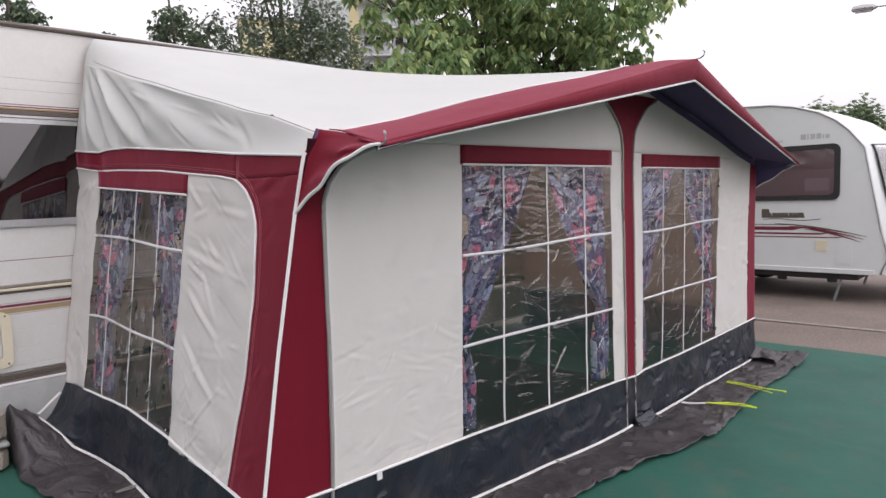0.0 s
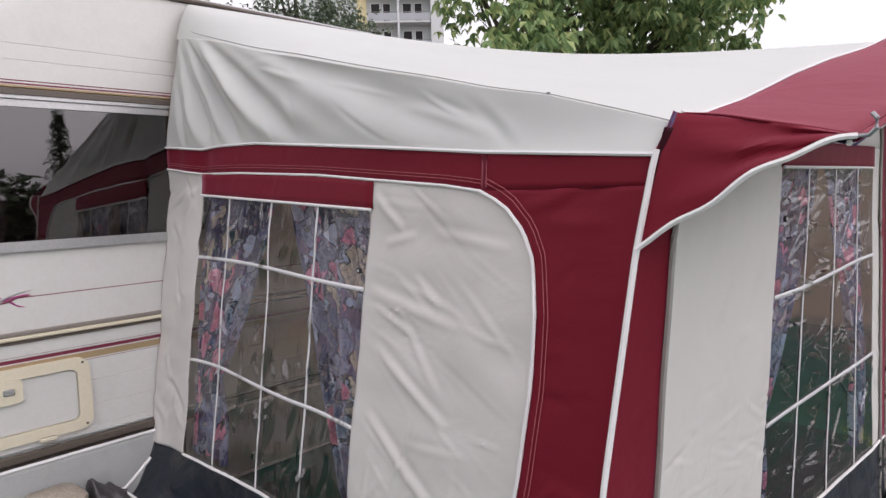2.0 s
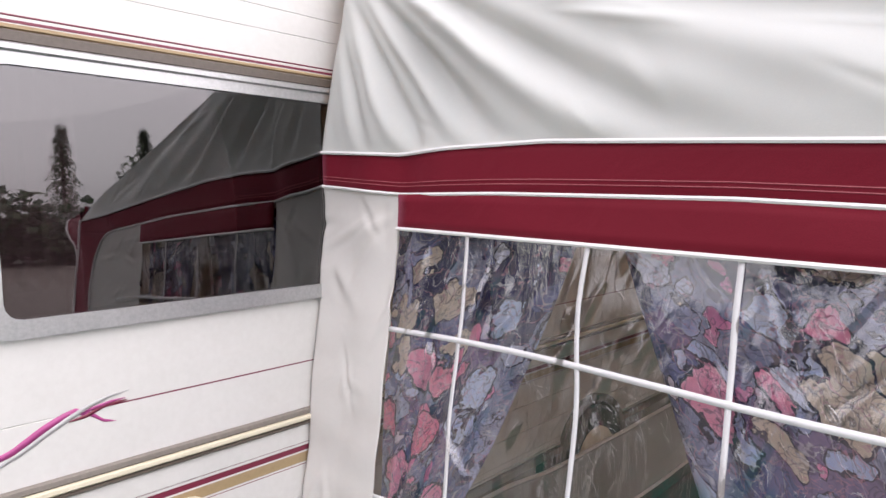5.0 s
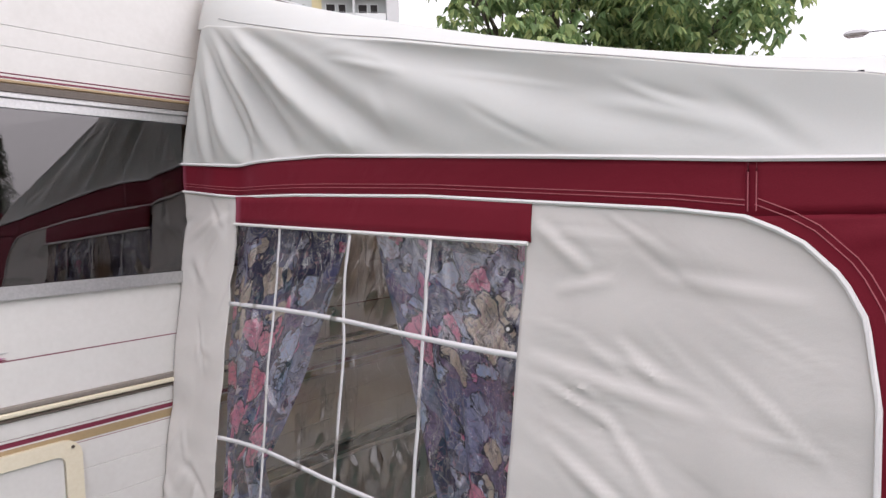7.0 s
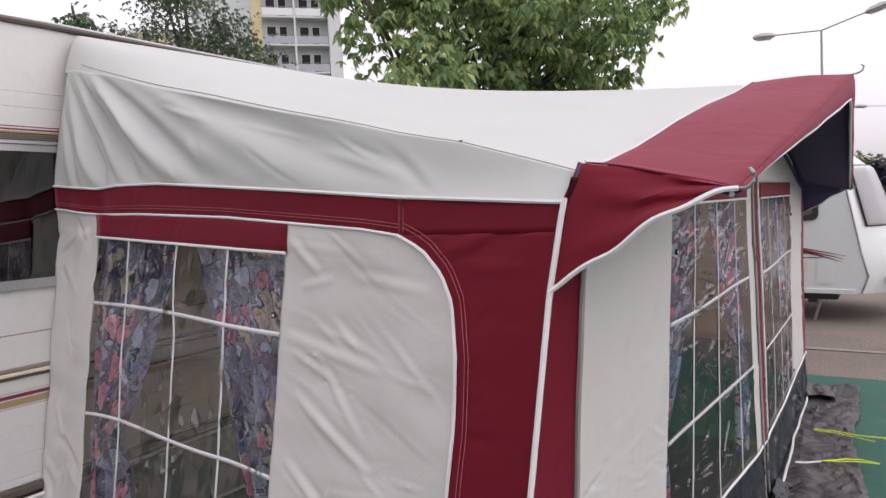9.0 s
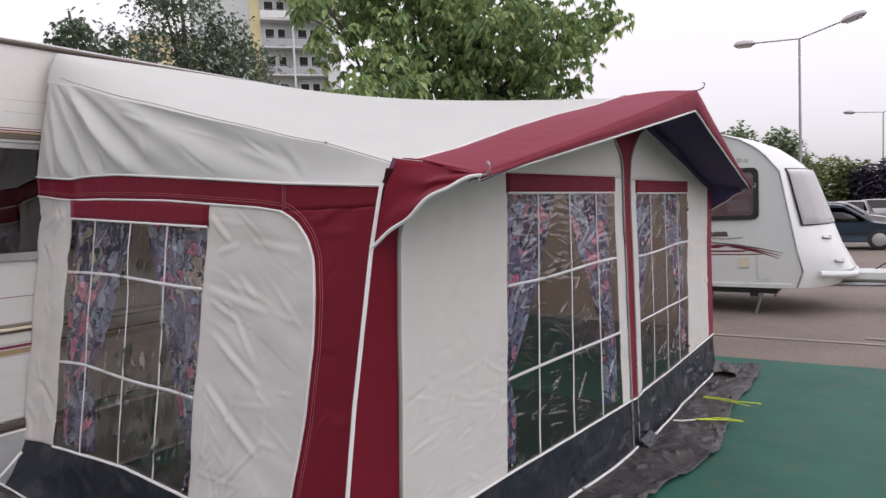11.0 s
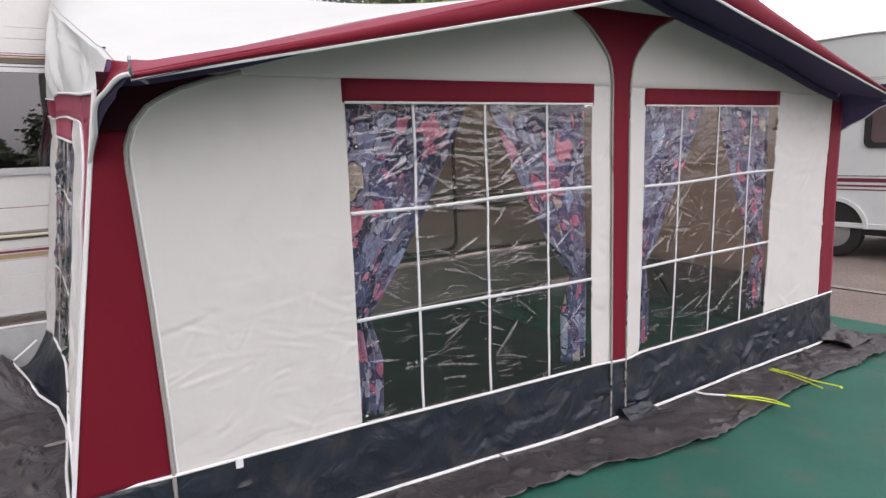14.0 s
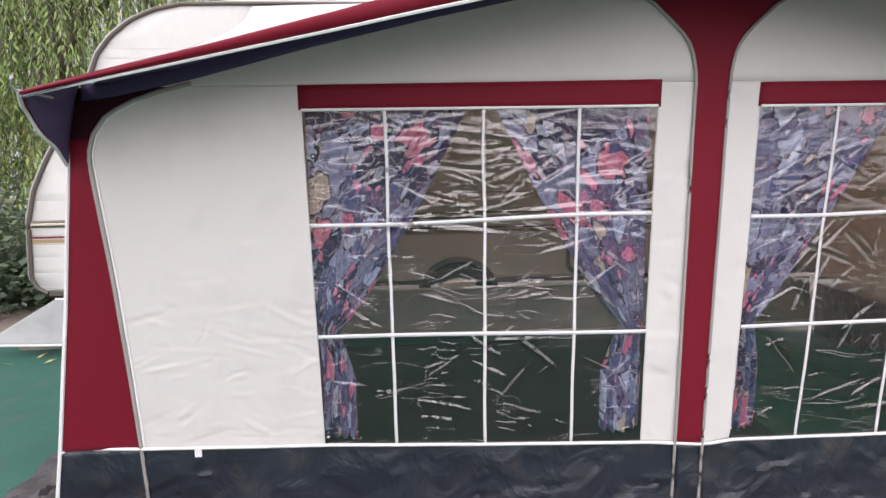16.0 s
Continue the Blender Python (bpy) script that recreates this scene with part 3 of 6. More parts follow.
def roof_point(u, v):
    x = lerp(0.05, WIDE - 0.05, u)
    ze, yr = 2.62 + 0.04 * math.sin(math.pi * u), 2.60
    zf = ztop(x)
    y = lerp(yr, 0.0, v)
    z = lerp(ze, zf, v)
    sag = 4 * v * (1 - v)
    edge = max(0, 1 - min(u, 1 - u) / lerp(0.018, 0.10, min(1, v * 2.2)))
    z -= sag * 0.035 * (1 - edge)
    z -= edge ** 2 * table(y, EDGE_DIP)
    z += 0.006 * nz(x * 1.6, y * 0.7, 1) + 0.010 * edge * nz(x * 3, y * 2, 9)
    return Vector((x, y, z))


cloth("roof", lambda u, v: roof_point(0.5 - 0.5 * math.cos(math.pi * u), v ** 1.3), 110, 56, M_ROOF, "taut off-white canvas roof")

def backfold(y):
    return -0.018 * math.exp(-((y - 2.45) / 0.1) ** 2) + 0.012 * math.exp(-((y - 2.28) / 0.07) ** 2) if y > 2.0 else 0.0


# side gable between band and roof edge, with folds fanning from the rail corner
def gable_point(u, v, right=False):
    y0 = lerp(2.648, 0.02, u)
    zb = table(y0, BAND_TOP)
    zs = roof_point(0.0, (2.60 - min(2.60, y0)) / 2.60).z
    z = lerp(zb, zs, v)
    y = y0 - (0.08 * v if y0 > 2.3 else 0.08 * v * max(0, (y0 - 1.6) / 0.7))
    x = lerp(xs(y0, zb), 0.05, v ** 1.3)
    th = math.atan2(2.66 - z, 2.72 - y)
    rad = math.hypot(2.66 - z, 2.72 - y)
    env = math.sin(math.pi * min(1, v)) ** 0.8 * math.exp(-((rad - 0.75) / 1.25) ** 2) * min(1, (2.66 - y0) / 0.35)
    ph = th * 30 + 0.5 * nz(y, z, 0, 2)
    x += -0.030 * env * (math.sin(ph) + 0.45 * math.sin(2 * ph + 0.6)) - 0.020 * env * math.sin(th * 11 + 1.0)
    x += 0.02 * math.sin(math.pi * v) * nz(y * 1.3, z * 1.5, 6) + 0.008 * v * (1 - v) * 4 * nz(y * 4, z * 7, 8)
    x -= CR_GABLE(y, z) * min(1, 4 * v * (1 - v))
    if y0 > 2.2:
        x += backfold(y0) * (1 - v)
    return Vector((WIDE - x if right else x, y, z))


cloth("side_gable", lambda u, v: gable_point(u, v), 240, 84, M_ROOF, "draped grey-white canvas with fanning folds")
cloth("side_gable", lambda u, v: gable_point(u, v, True), 40, 10, M_ROOF)
piping([gable_point(i / 60, 0.0) + Vector((-0.005, 0, 0)) for i in range(61)])

# burgundy band and corner piece of the side wall
def band_point(u, v):
    y = lerp(2.648, 0.54, u)
    z = lerp(table(y, BAND_LOW), table(y, BAND_TOP), v)
    p = S(y, z, 0.0, 0.6)
    p.x += backfold(y)
    return p


cloth("band", band_point, 70, 5, M_RED, "burgundy canvas band")
piping([band_point(i / 60, 0.0) + Vector((-0.004, 0, 0)) for i in range(61)], 0.0052)
for k, off in ((0, 0.022), (1, 0.032)):
    piping([band_point(i / 60, off / 0.11) + Vector((-0.003, 0, 0)) for i in range(61)], 0.0011, name="stitching", material=M_THREAD)


def corner_piece(u, v):
    z = lerp(table(0.3, SIDE_SKIRT), 1.62, v)
    y = lerp(table(z, CURVE), ycorner(z), u)
    q = S(y, z, 0.0, 1.0)
    q.x -= CR_RED(y, z) * math.sin(math.pi * u)
    return q


cloth("corner_panel", corner_piece, 36, 110, M_RED, "burgundy canvas corner panel")
cloth("corner_panel", lambda u, v: (lambda y: S(y, lerp(1.62, table(y, BAND_TOP), v), 0.0, 1.0))(lerp(0.54, ycorner(1.69), u)), 16, 5, M_RED)
piping([S(table(z, CURVE), z, 0.006) for z in [lerp(0.37, 1.62, i / 50) for i in range(51)]], 0.0055)
for off in (0.028, 0.040):
    cv = [(table(lerp(0.37, 1.618, i / 50), CURVE), lerp(0.37, 1.618, i / 50)) for i in range(51)]
    nm = [Vector((cv[min(50, i + 2)][0] - cv[max(0, i - 2)][0], cv[min(50, i + 2)][1] - cv[max(0, i - 2)][1])).normalized() for i in range(51)]
    piping([S(y - t.y * off, z + t.x * off, 0.003) for (y, z), t in zip(cv, nm)], 0.0011, name="stitching", material=M_THREAD)
for y in (0.535, 0.52):
    piping([S(y, lerp(1.63, 1.73, i / 4), 0.003) for i in range(5)], 0.0011, name="stitching", material=M_THREAD)
piping([corner(lerp(0.0, 1.70, i / 40)) + Vector((-0.006, -0.004, 0)) for i in range(41)], 0.0075, name="corner_piping")

# white parts of the side wall
def strip_back(u, v):
    y1 = yback(lerp(0.4, 1.79, v))
    y = lerp(y1, 2.30 + 0.06 * (1 - v), u)
    z = lerp(table(y, SIDE_SKIRT), table(y, BAND_LOW), v)
    p = S(y, z, 0, 1.6)
    p.x += backfold(y) * 0.8 * v + 0.012 * nz(y * 6, z * 3.5, 3) * (1 - v) - CR_BACK(y, z)
    return p


cloth("wall_panel", strip_back, 40, 110, M_WHITE, "creased off-white canvas wall panel")


DOOR_PLEATS = ((1.01, 1.62, 0.86, 1.50, 0.014, 0.010), (1.02, 1.30, 0.60, 1.22, 0.016, 0.009), (0.98, 1.25, 0.80, 1.18, 0.010, 0.010), (0.80, 1.36, 0.68, 1.27, 0.012, 0.008),
               (0.97, 1.12, 0.62, 0.93, 0.014, 0.012), (0.88, 1.26, 0.66, 1.02, 0.012, 0.007), (0.72, 1.50, 0.42, 1.46, 0.014, 0.006), (1.00, 0.90, 0.62, 0.66, 0.016, 0.012), (0.95, 1.46, 0.80, 1.49, 0.012, 0.007))


def door_point(u, v):
    z = lerp(0.37, 1.62, v)
    y = lerp(1.03 + 0.06 * (1 - v), table(z, CURVE), u)
    if v > 0.999:
        y = lerp(1.03, 0.54, u)
    z2 = z + (table(y, BAND_LOW) - 1.62) * v ** 6 if y > 0.54 else z
    p = S(y, z2, 0, 1.4)
    env = math.sin(math.pi * u) * (1 - 0.4 * v)
    p.x -= env * (0.008 * math.sin((z * 1.0 - y * 0.35) * 21 + 1.5 * nz(y, z, 1, 2)) * max(0, nz(y * 2, z * 2, 5) + 0.45) + 0.006 * nz(y * 4, z * 5, 12))
    for ya, za, yb, zb, w, h in DOOR_PLEATS:
        t = max(0.0, min(1.0, ((y - ya) * (yb - ya) + (z2 - za) * (zb - za)) / ((yb - ya) ** 2 + (zb - za) ** 2)))
        d = ((z2 - za) * (yb - ya) - (y - ya) * (zb - za)) / math.hypot(yb - ya, zb - za)
        if abs(d) < 4 * w:
            p.x -= 0.75 * h * (math.exp(-(d / w) ** 2) - 0.5 * math.exp(-((d + 1.7 * w) / w) ** 2)) * math.sin(math.pi * t) ** 0.6
    p.x -= min(1, 6 * u * (1 - u)) * (CR_DOOR(y, z2) + CR_DOOR_LOW(y, z2))
    return p


cloth("wall_panel", door_point, 76, 130, M_WHITE, "creased off-white canvas door panel")

# clear windows with white tape bars
def window(film, fold, parent_label, surf, a0, a1, z0, z1, bars, rails, wobble):
    """surf(a, z, lift) is the wall; a runs along it."""
    pane = Geo().grid(lambda u, v: surf(lerp(a0(v), a1(v), u), lerp(z0(u), z1(u), v), fold(lerp(a0(v), a1(v), u), lerp(z0(u), z1(u), v)) * min(1, 12 * u * (1 - u), 12 * v * (1 - v))), 230, 230).ob("window_pane", film, awning, parent_label, recalc=False)
    pane.visible_shadow = False
    for k, b in enumerate(bars):
        def T(u, v, b=b, k=k):
            t = b + (u - 0.5) * 0.010 / abs(a1(v) - a0(v)) * 1.2 + wobble * 0.012 * nz(v * 4, k, 2)
            return surf(lerp(a0(v), a1(v), t), lerp(z0(t), z1(t), v), 0.003)
        Geo().grid(T, 1, 40).ob("tape", M_TAPE, pane, thick=0.002)
    for k, r in enumerate(rails):
        def T(u, v, r=r, k=k):
            zz = r(u) + (v - 0.5) * 0.015
            t = (zz - z0(u)) / (z1(u) - z0(u))
            return surf(lerp(a0(t), a1(t), u), zz, 0.004)
        Geo().grid(T, 40, 1).ob("tape", M_TAPE, pane, thick=0.002)
    return pane


window(M_FILM_SIDE, CR_FILM_SIDE, "clear creased plastic window film", lambda a, z, lift: S(a, z, lift, 0.9),
       lambda v: 2.36 - 0.06 * v, lambda v: 1.09 - 0.06 * v, lambda u: lerp(0.40, 0.405, u) - 0.004 * math.sin(u * 9), lambda u: lerp(1.645, 1.57, u),
       (0.215, 0.50, 0.76), (lambda u: lerp(1.352, 1.31, u) + 0.008 * math.sin(u * 5), lambda u: 0.86 - 0.028 * u + 0.016 * math.sin(u * 7.5) * (1 - u)), 1.0)
cloth("window_header", lambda u, v: S(lerp(2.30, 1.015, u), lerp(lerp(1.645, 1.572, u), table(lerp(2.30, 1.015, u), BAND_LOW), v), 0.004, 0.8), 30, 4, M_RED, "burgundy canvas strip over the window")
piping([S(lerp(2.30, 1.02, i / 30), lerp(1.645, 1.57, i / 30), 0.008, 0.8) for i in range(31)], 0.006)

W1A, W1B = (lambda v: 0.835 - 0.025 * v), (lambda v: 2.122 + 0.006 * v)
W2A, W2B = (lambda v: 2.535 + 0.0 * v), (lambda v: 3.80 + 0.03 * v)
for A, B, fold, bars in ((W1A, W1B, lambda a, z: CR_FILM(a, z) + CR_FILM_TOP(a, z), (0.225, 0.502, 0.775)), (W2A, W2B, CR_FILM_R, (0.245, 0.515, 0.775))):
    window(M_FILM, fold, "clear creased plastic window film", lambda a, z, lift: F(a, z, lift, 0.9), A, B,
           lambda u, A=A: table(lerp(A(0), B(0), u), FRONT_SKIRT), lambda u: 1.663 + 0.004 * u, bars,
           (lambda u: 1.245 + 0.02 * u - 0.006 * math.sin(u * 6), lambda u: 0.81 + 0.003 * math.sin(u * 5)), 0.35)
    cloth("window_header", lambda u, v, A=A, B=B: F(lerp(A(1) - 0.01, B(1) + 0.012, u), lerp(1.664, 1.752 + 0.012 * u, v), 0.004, 0.8), 30, 4, M_RED, "burgundy canvas strip over the window")
    piping([F(lerp(A(1), B(1), i / 30), 1.664 + 0.004 * i / 30, 0.007, 0.8) for i in range(31)], 0.0055)

# front wall panels
cloth("corner_panel", lambda u, v: (lambda z: F(lerp(corner(z).x, table(z, ZIP), u), z, 0.0, 1.0) + Vector((0, (corner(z).y - yf(corner(z).x, z)) * (1 - u), 0)))(lerp(0.36, 1.57, v)), 16, 80, M_RED, "burgundy canvas corner panel")
# top of the corner panel, with the shade under the canopy painted in
cloth("corner_shaded_top", lambda u, v: (lambda z: F(lerp(corner(z).x, table(z, ZIP), u), min(z, ztop(lerp(0.0, table(z, ZIP), u))), 0.005, 1.0) + Vector((0, (corner(z).y - yf(corner(z).x, z)) * (1 - u), 0)))(lerp(1.57, 1.748, v)), 24, 20, M_RED_SHADED, "top of the burgundy corner panel, coloured dark for the shade under the canopy")
cloth("wall_panel", lambda u, v: (lambda z: F(lerp(table(z, ZIP), W1A((z - 0.36) / 1.3) if z < 1.66 else 0.81, u), z, 0.0, 1.2) + Vector((0, -(CR_FRONT(lerp(0.1, 0.82, u), z) + CR_FRONT_UP(lerp(0.1, 0.82, u), z)), 0)))(lerp(0.361, 1.752, v)), 110, 190, M_WHITE, "smooth off-white canvas wall panel")
def gable_front(x0, x1):
    return lambda u, v: (lambda x: F(x, lerp(1.752, max(1.756, ztop(x)), v), 0.0, 0.8))(lerp(x0, x1, u))
cloth("gable_panel", gable_front(0.25, 2.34), 40, 12, M_WHITE, "off-white canvas gable panel")
cloth("gable_panel", gable_front(2.34, WIDE - 0.1), 40, 12, M_WHITE, "off-white canvas gable panel")
cloth("wall_panel", lambda u, v: (lambda x: F(x, lerp(table(x, FRONT_SKIRT), 1.755, v), 0.0, 1.2) + Vector((0, -CR_NARROW(x, 0.36 + 1.39 * v), 0)))(lerp(2.118 + 0.012 * v, 2.295, u)), 20, 110, M_WHITE)
cloth("wall_panel", lambda u, v: (lambda x: F(x, lerp(table(x, FRONT_SKIRT), 1.755, v), 0.0, 1.2) + Vector((0, -CR_NARROW(x, 0.36 + 1.39 * v), 0)))(lerp(2.385, 2.535, u)), 16, 110, M_WHITE)
cloth("wall_panel", lambda u, v: (lambda x: F(x, lerp(table(x, FRONT_SKIRT), 1.755, v), 0.0, 2.0) + Vector((0, -CR_RIGHT(x, 0.34 + 1.4 * v), 0)))(lerp(3.80 + 0.03 * v, 4.52, u)), 50, 90, M_WHITE)
cloth("corner_panel", lambda u, v: (lambda z: F(lerp(4.52, WIDE + 0.045 * max(0, 1.75 - z) / 1.4, u), z, 0.0, 1.0))(lerp(0.33, 1.755, v)), 8, 40, M_RED)
# dark edging along the top of the front wall
for x0, x1 in ((0.06, 2.34), (2.34, WIDE - 0.05)):
    cloth("gable_edging", lambda u, v, x0=x0, x1=x1: (lambda x: F(x, lerp(ztop(x) - 0.055, ztop(x), v), 0.005, 0.8))(lerp(x0, x1, u)), 40, 3, M_NAVY, "dark violet-blue edging")
# centre column with its flared top
COLW = ((0.3, 0.06), (1.74, 0.066), (1.80, 0.070), (1.88, 0.088), (1.94, 0.132), (2.03, 0.232), (2.07, 0.30), (2.14, 0.50))
def column(u, v):
    z = lerp(0.34, 2.12, v)
    x = 2.335 + (2 * u - 1) * table(z, COLW)
    return F(x, min(z, ztop(x)), 0.006, 0.8)
cloth("column_panel", column, 12, 60, M_RED, "burgundy canvas centre column with flared top")
for sgn in (-1, 1):
    piping([F(2.335 + sgn * table(z, COLW), min(z, ztop(2.335 + sgn * table(z, COLW))), 0.010, 0.8) for z in [lerp(0.02, 2.10, i / 60) for i in range(61)]], 0.006, name="zip", material=M_ZIP)
piping([F(table(z, ZIP), z, 0.006, 1.0) for z in [lerp(0.02, 1.76, i / 60) for i in range(61)]], 0.008, name="zip", material=M_ZIP)
piping([F(table(z, ZIP) + 0.013, z, 0.005, 1.0) for z in [lerp(0.36, 1.72, i / 60) for i in range(61)]], 0.004, name="zip", material=M_PIPE)

# far side wall and skirt
cloth("wall_panel", lambda u, v: (lambda y, z: Vector((WIDE - 0.3 * xs(y, z) * y / 2.7, y, z)))(lerp(2.7, 0.05, u), lerp(0.38, lerp(1.86, 1.74, u), v)), 16, 16, M_WHITE, "off-white canvas far side wall")
cloth("skirt", lambda u, v: (lambda y, z: Vector((WIDE - 0.3 * xs(y, z) * y / 2.7, y, z)))(lerp(2.7, 0.05, u), lerp(zg(4.6), 0.38, v)), 16, 6, M_SKIRT)

# skirts
def skirt_side(u, v):
    y = lerp(2.645, 0.12, u)
    z = lerp(0.004, table(y, SIDE_SKIRT), v)
    p = S(y, z, 0, 1.0)
    y2 = lerp(yback(z), ycorner(z), u)
    t = max(0.0, min(1.0, (y - 2.1) / 0.4)) ** 1.3 * (1 - v)
    x = p.x - (0.012 * nz(y2 * 5, z * 4, 2) + CR_SKIRT_S(y2, z)) * math.sin(math.pi * u)
    return Vector((lerp(x, -0.40, t), lerp(y2, min(y2, 2.52), t), lerp(z, 0.235, t)))
cloth("skirt", skirt_side, 140, 24, M_SKIRT, "dark slate plastic skirt")
def skirt_front(x0, x1):
    def P(u, v):
        x = lerp(x0, x1, u)
        zt = table(x, FRONT_SKIRT)
        z = lerp(zg(x) + 0.004, zt, v)
        if x0 < 0 and u < 0.3:
            x = lerp(corner(z).x, x, u / 0.3)
        p = F(x, z, 0, 1.0)
        p.y -= (0.020 * nz(x * 4, z * 5, 6) + CR_SKIRT(x, z) * (1.5 if x > 2.4 else 0.8)) * (1 - abs(2 * v - 1) ** 2) + 0.012 * (1 - v)
        if x0 < 0:
            p.y = lerp(corner(z).y, p.y, min(1, u / 0.3))
        return p
    return P
cloth("skirt", skirt_front(-0.2, 0.11), 10, 12, M_SKIRT, "dark slate plastic skirt")
cloth("skirt", skirt_front(0.11, 2.29), 130, 24, M_SKIRT, "dark slate plastic skirt")
cloth("skirt", skirt_front(2.29, 2.41), 6, 12, M_SKIRT)
cloth("skirt", skirt_front(2.41, WIDE + 0.05), 130, 24, M_SKIRT, "dark slate plastic skirt with creases")
piping([S(y, table(y, SIDE_SKIRT), 0.008) for y in [lerp(2.36, 0.12, i / 50) for i in range(51)]], 0.007)
piping([corner(0.36) + Vector((-0.005, -0.006, -0.004))] + [F(x, table(x, FRONT_SKIRT), 0.008) + Vector((0, 0.02 * max(0, 1 - (x + 0.19) / 0.25), 0)) for x in [lerp(-0.18, WIDE + 0.04, i / 90) for i in range(91)]], 0.0065)
Geo().box(0.318, 0.345, yf(0.33, 0.345) - 0.016, yf(0.33, 0.345) - 0.010, 0.325, 0.362).ob("tag", M_TAPE, awning, "small white sewn tag")
# ground piping and peg loops
def foot_front(x):
    return Vector((x, skirt_front(0.11, WIDE + 0.2)((x - 0.11) / (WIDE + 0.09), 0.0).y - 0.012 + 0.012 * nz(x, 0, 0, 2.5), zg(x) + 0.042))
def foot_side(y):
    return Vector((xs(y, 0.0) - 0.012 - 0.02 * nz(y, 0, 4, 2.0), y, 0.042))
piping([foot_front(lerp(-0.2, 2.25, i / 50)) for i in range(51)], 0.008)
piping([foot_front(lerp(2.29, WIDE + 0.03, i / 50)) + Vector((0, -0.030 * max(0.0, 1 - i / 22), 0.006)) for i in range(51)], 0.008)
piping([foot_side(lerp(0.12, 2.08, i / 50)) for i in range(51)] + [(-0.285, 2.20, 0.105), (-0.335, 2.34, 0.185), (-0.385, 2.45, 0.245), (-0.41, 2.505, 0.265), (-0.395, 2.505, 0.26), (-0.33, 2.51, 0.31), (-0.255, 2.53, 0.365)], 0.008)
Geo().box(-0.43, -0.395, 2.485, 2.51, 0.255, 0.275, 0.004).ob("buckle", M_TAPE, awning, "white plastic strap buckle")
for x in (0.62, 1.48, 2.5, 3.4, 4.2):
    p = foot_front(x)
    piping([p + Vector((0.012 * math.cos(a) + 0.02 * math.sin(a * 0.5), -0.035 + 0.035 * math.cos(a), 0.004 + 0.006 * math.sin(a))) for a in [2 * math.pi * i / 12 for i in range(13)]], 0.0035, name="peg_loop", material=M_ZIP)
for y in (0.7, 1.5, 2.3):
    p = foot_side(y)
    piping([p + Vector((-0.05 + 0.05 * math.cos(a), 0.012 * math.sin(a), 0.006)) for a in [2 * math.pi * i / 12 for i in range(13)]], 0.0035, name="peg_loop", material=M_ZIP)
# mud flaps lying on the ground
FLAP_W = ((-0.5, 0.40), (1.0, 0.34), (1.6, 0.33), (2.25, 0.43), (2.45, 0.46), (3.0, 0.40), (3.5, 0.36), (4.5, 0.38))


def flap_front(u, v):
    x = lerp(-0.45, 4.95, u)
    w = table(x, FLAP_W) + 0.025 * nz(x, 1, 0, 3) + 0.018 * nz(x, 5, 0, 7) + 0.012 * nz(x, 5, 0, 23)
    base = foot_front(max(-0.2, min(x, WIDE))).y
    y = base + 0.02 - w * v
    x2 = x + 0.03 * nz(x, v, 2, 4) - (0.1 * v if u < 0.1 else 0)
    z = zg(x) + 0.034 + 0.030 * max(0, nz(x * 3.5, y * 5, 2)) + 0.018 * abs(nz(x * 9, y * 7, 5)) * (0.3 + v) + abs(CR_FLAP(x, y))
    z = lerp(zg(x) + 0.030, z, min(1, v * 5))
    if u > 0.97:
        z += 0.05 * (u - 0.97) / 0.03 * v
    return Vector((x2, y, z))
cloth("mud_flap", flap_front, 260, 30, M_FLAP, "crumpled dark grey plastic mud flap lying on the groundsheet")
def flap_side(u, v):
    y = lerp(0.0, 2.53, u)
    up = max(0.0, min(1.0, (y - 2.08) / 0.40))
    up = up * up * (3 - 2 * up)
    w = lerp(0.38 + 0.05 * nz(y, 2, 0, 1.7) + 0.04 * nz(y, 5, 0, 5), 0.175, up)
    x = lerp(foot_side(y).x + 0.02, -0.385, up) - w * v
    z = 0.034 + 0.03 * max(0, nz(x * 4, y * 3.5, 2)) + 0.016 * abs(nz(x * 8, y * 8, 5)) * (0.3 + v)
    z += abs(CR_FLAP_S(y, x))
    z = lerp(0.030, z, min(1, v * 5))
    hump = table(v, ((0.0, 0.20), (0.35, 0.265), (0.6, 0.285), (0.85, 0.31), (0.93, 0.27), (1.0, 0.03)))
    z += up * hump * (1 + 0.10 * nz(v * 5, u * 30, 1))
    return Vector((x, y, z))
cloth("mud_flap", flap_side, 150, 30, M_FLAP, "crumpled dark grey plastic mud flap lying on the groundsheet")

# crumpled end of the skirt at the far corner
def crumple(u, v):
    x = lerp(4.52, 4.92, u)
    y = lerp(0.06, -0.22, v)
    z = zg(x) + 0.05 + 0.09 * max(0, math.sin(math.pi * u)) * (1 - v) + 0.05 * nz(x * 9, y * 9, 3) + 0.03 * abs(nz(x * 20, y * 18, 7))
    return Vector((x + 0.04 * nz(y * 8, x * 6, 2), y, z))
cloth("skirt_end", crumple, 26, 22, M_FLAP, "crumpled black plastic end of the skirt")
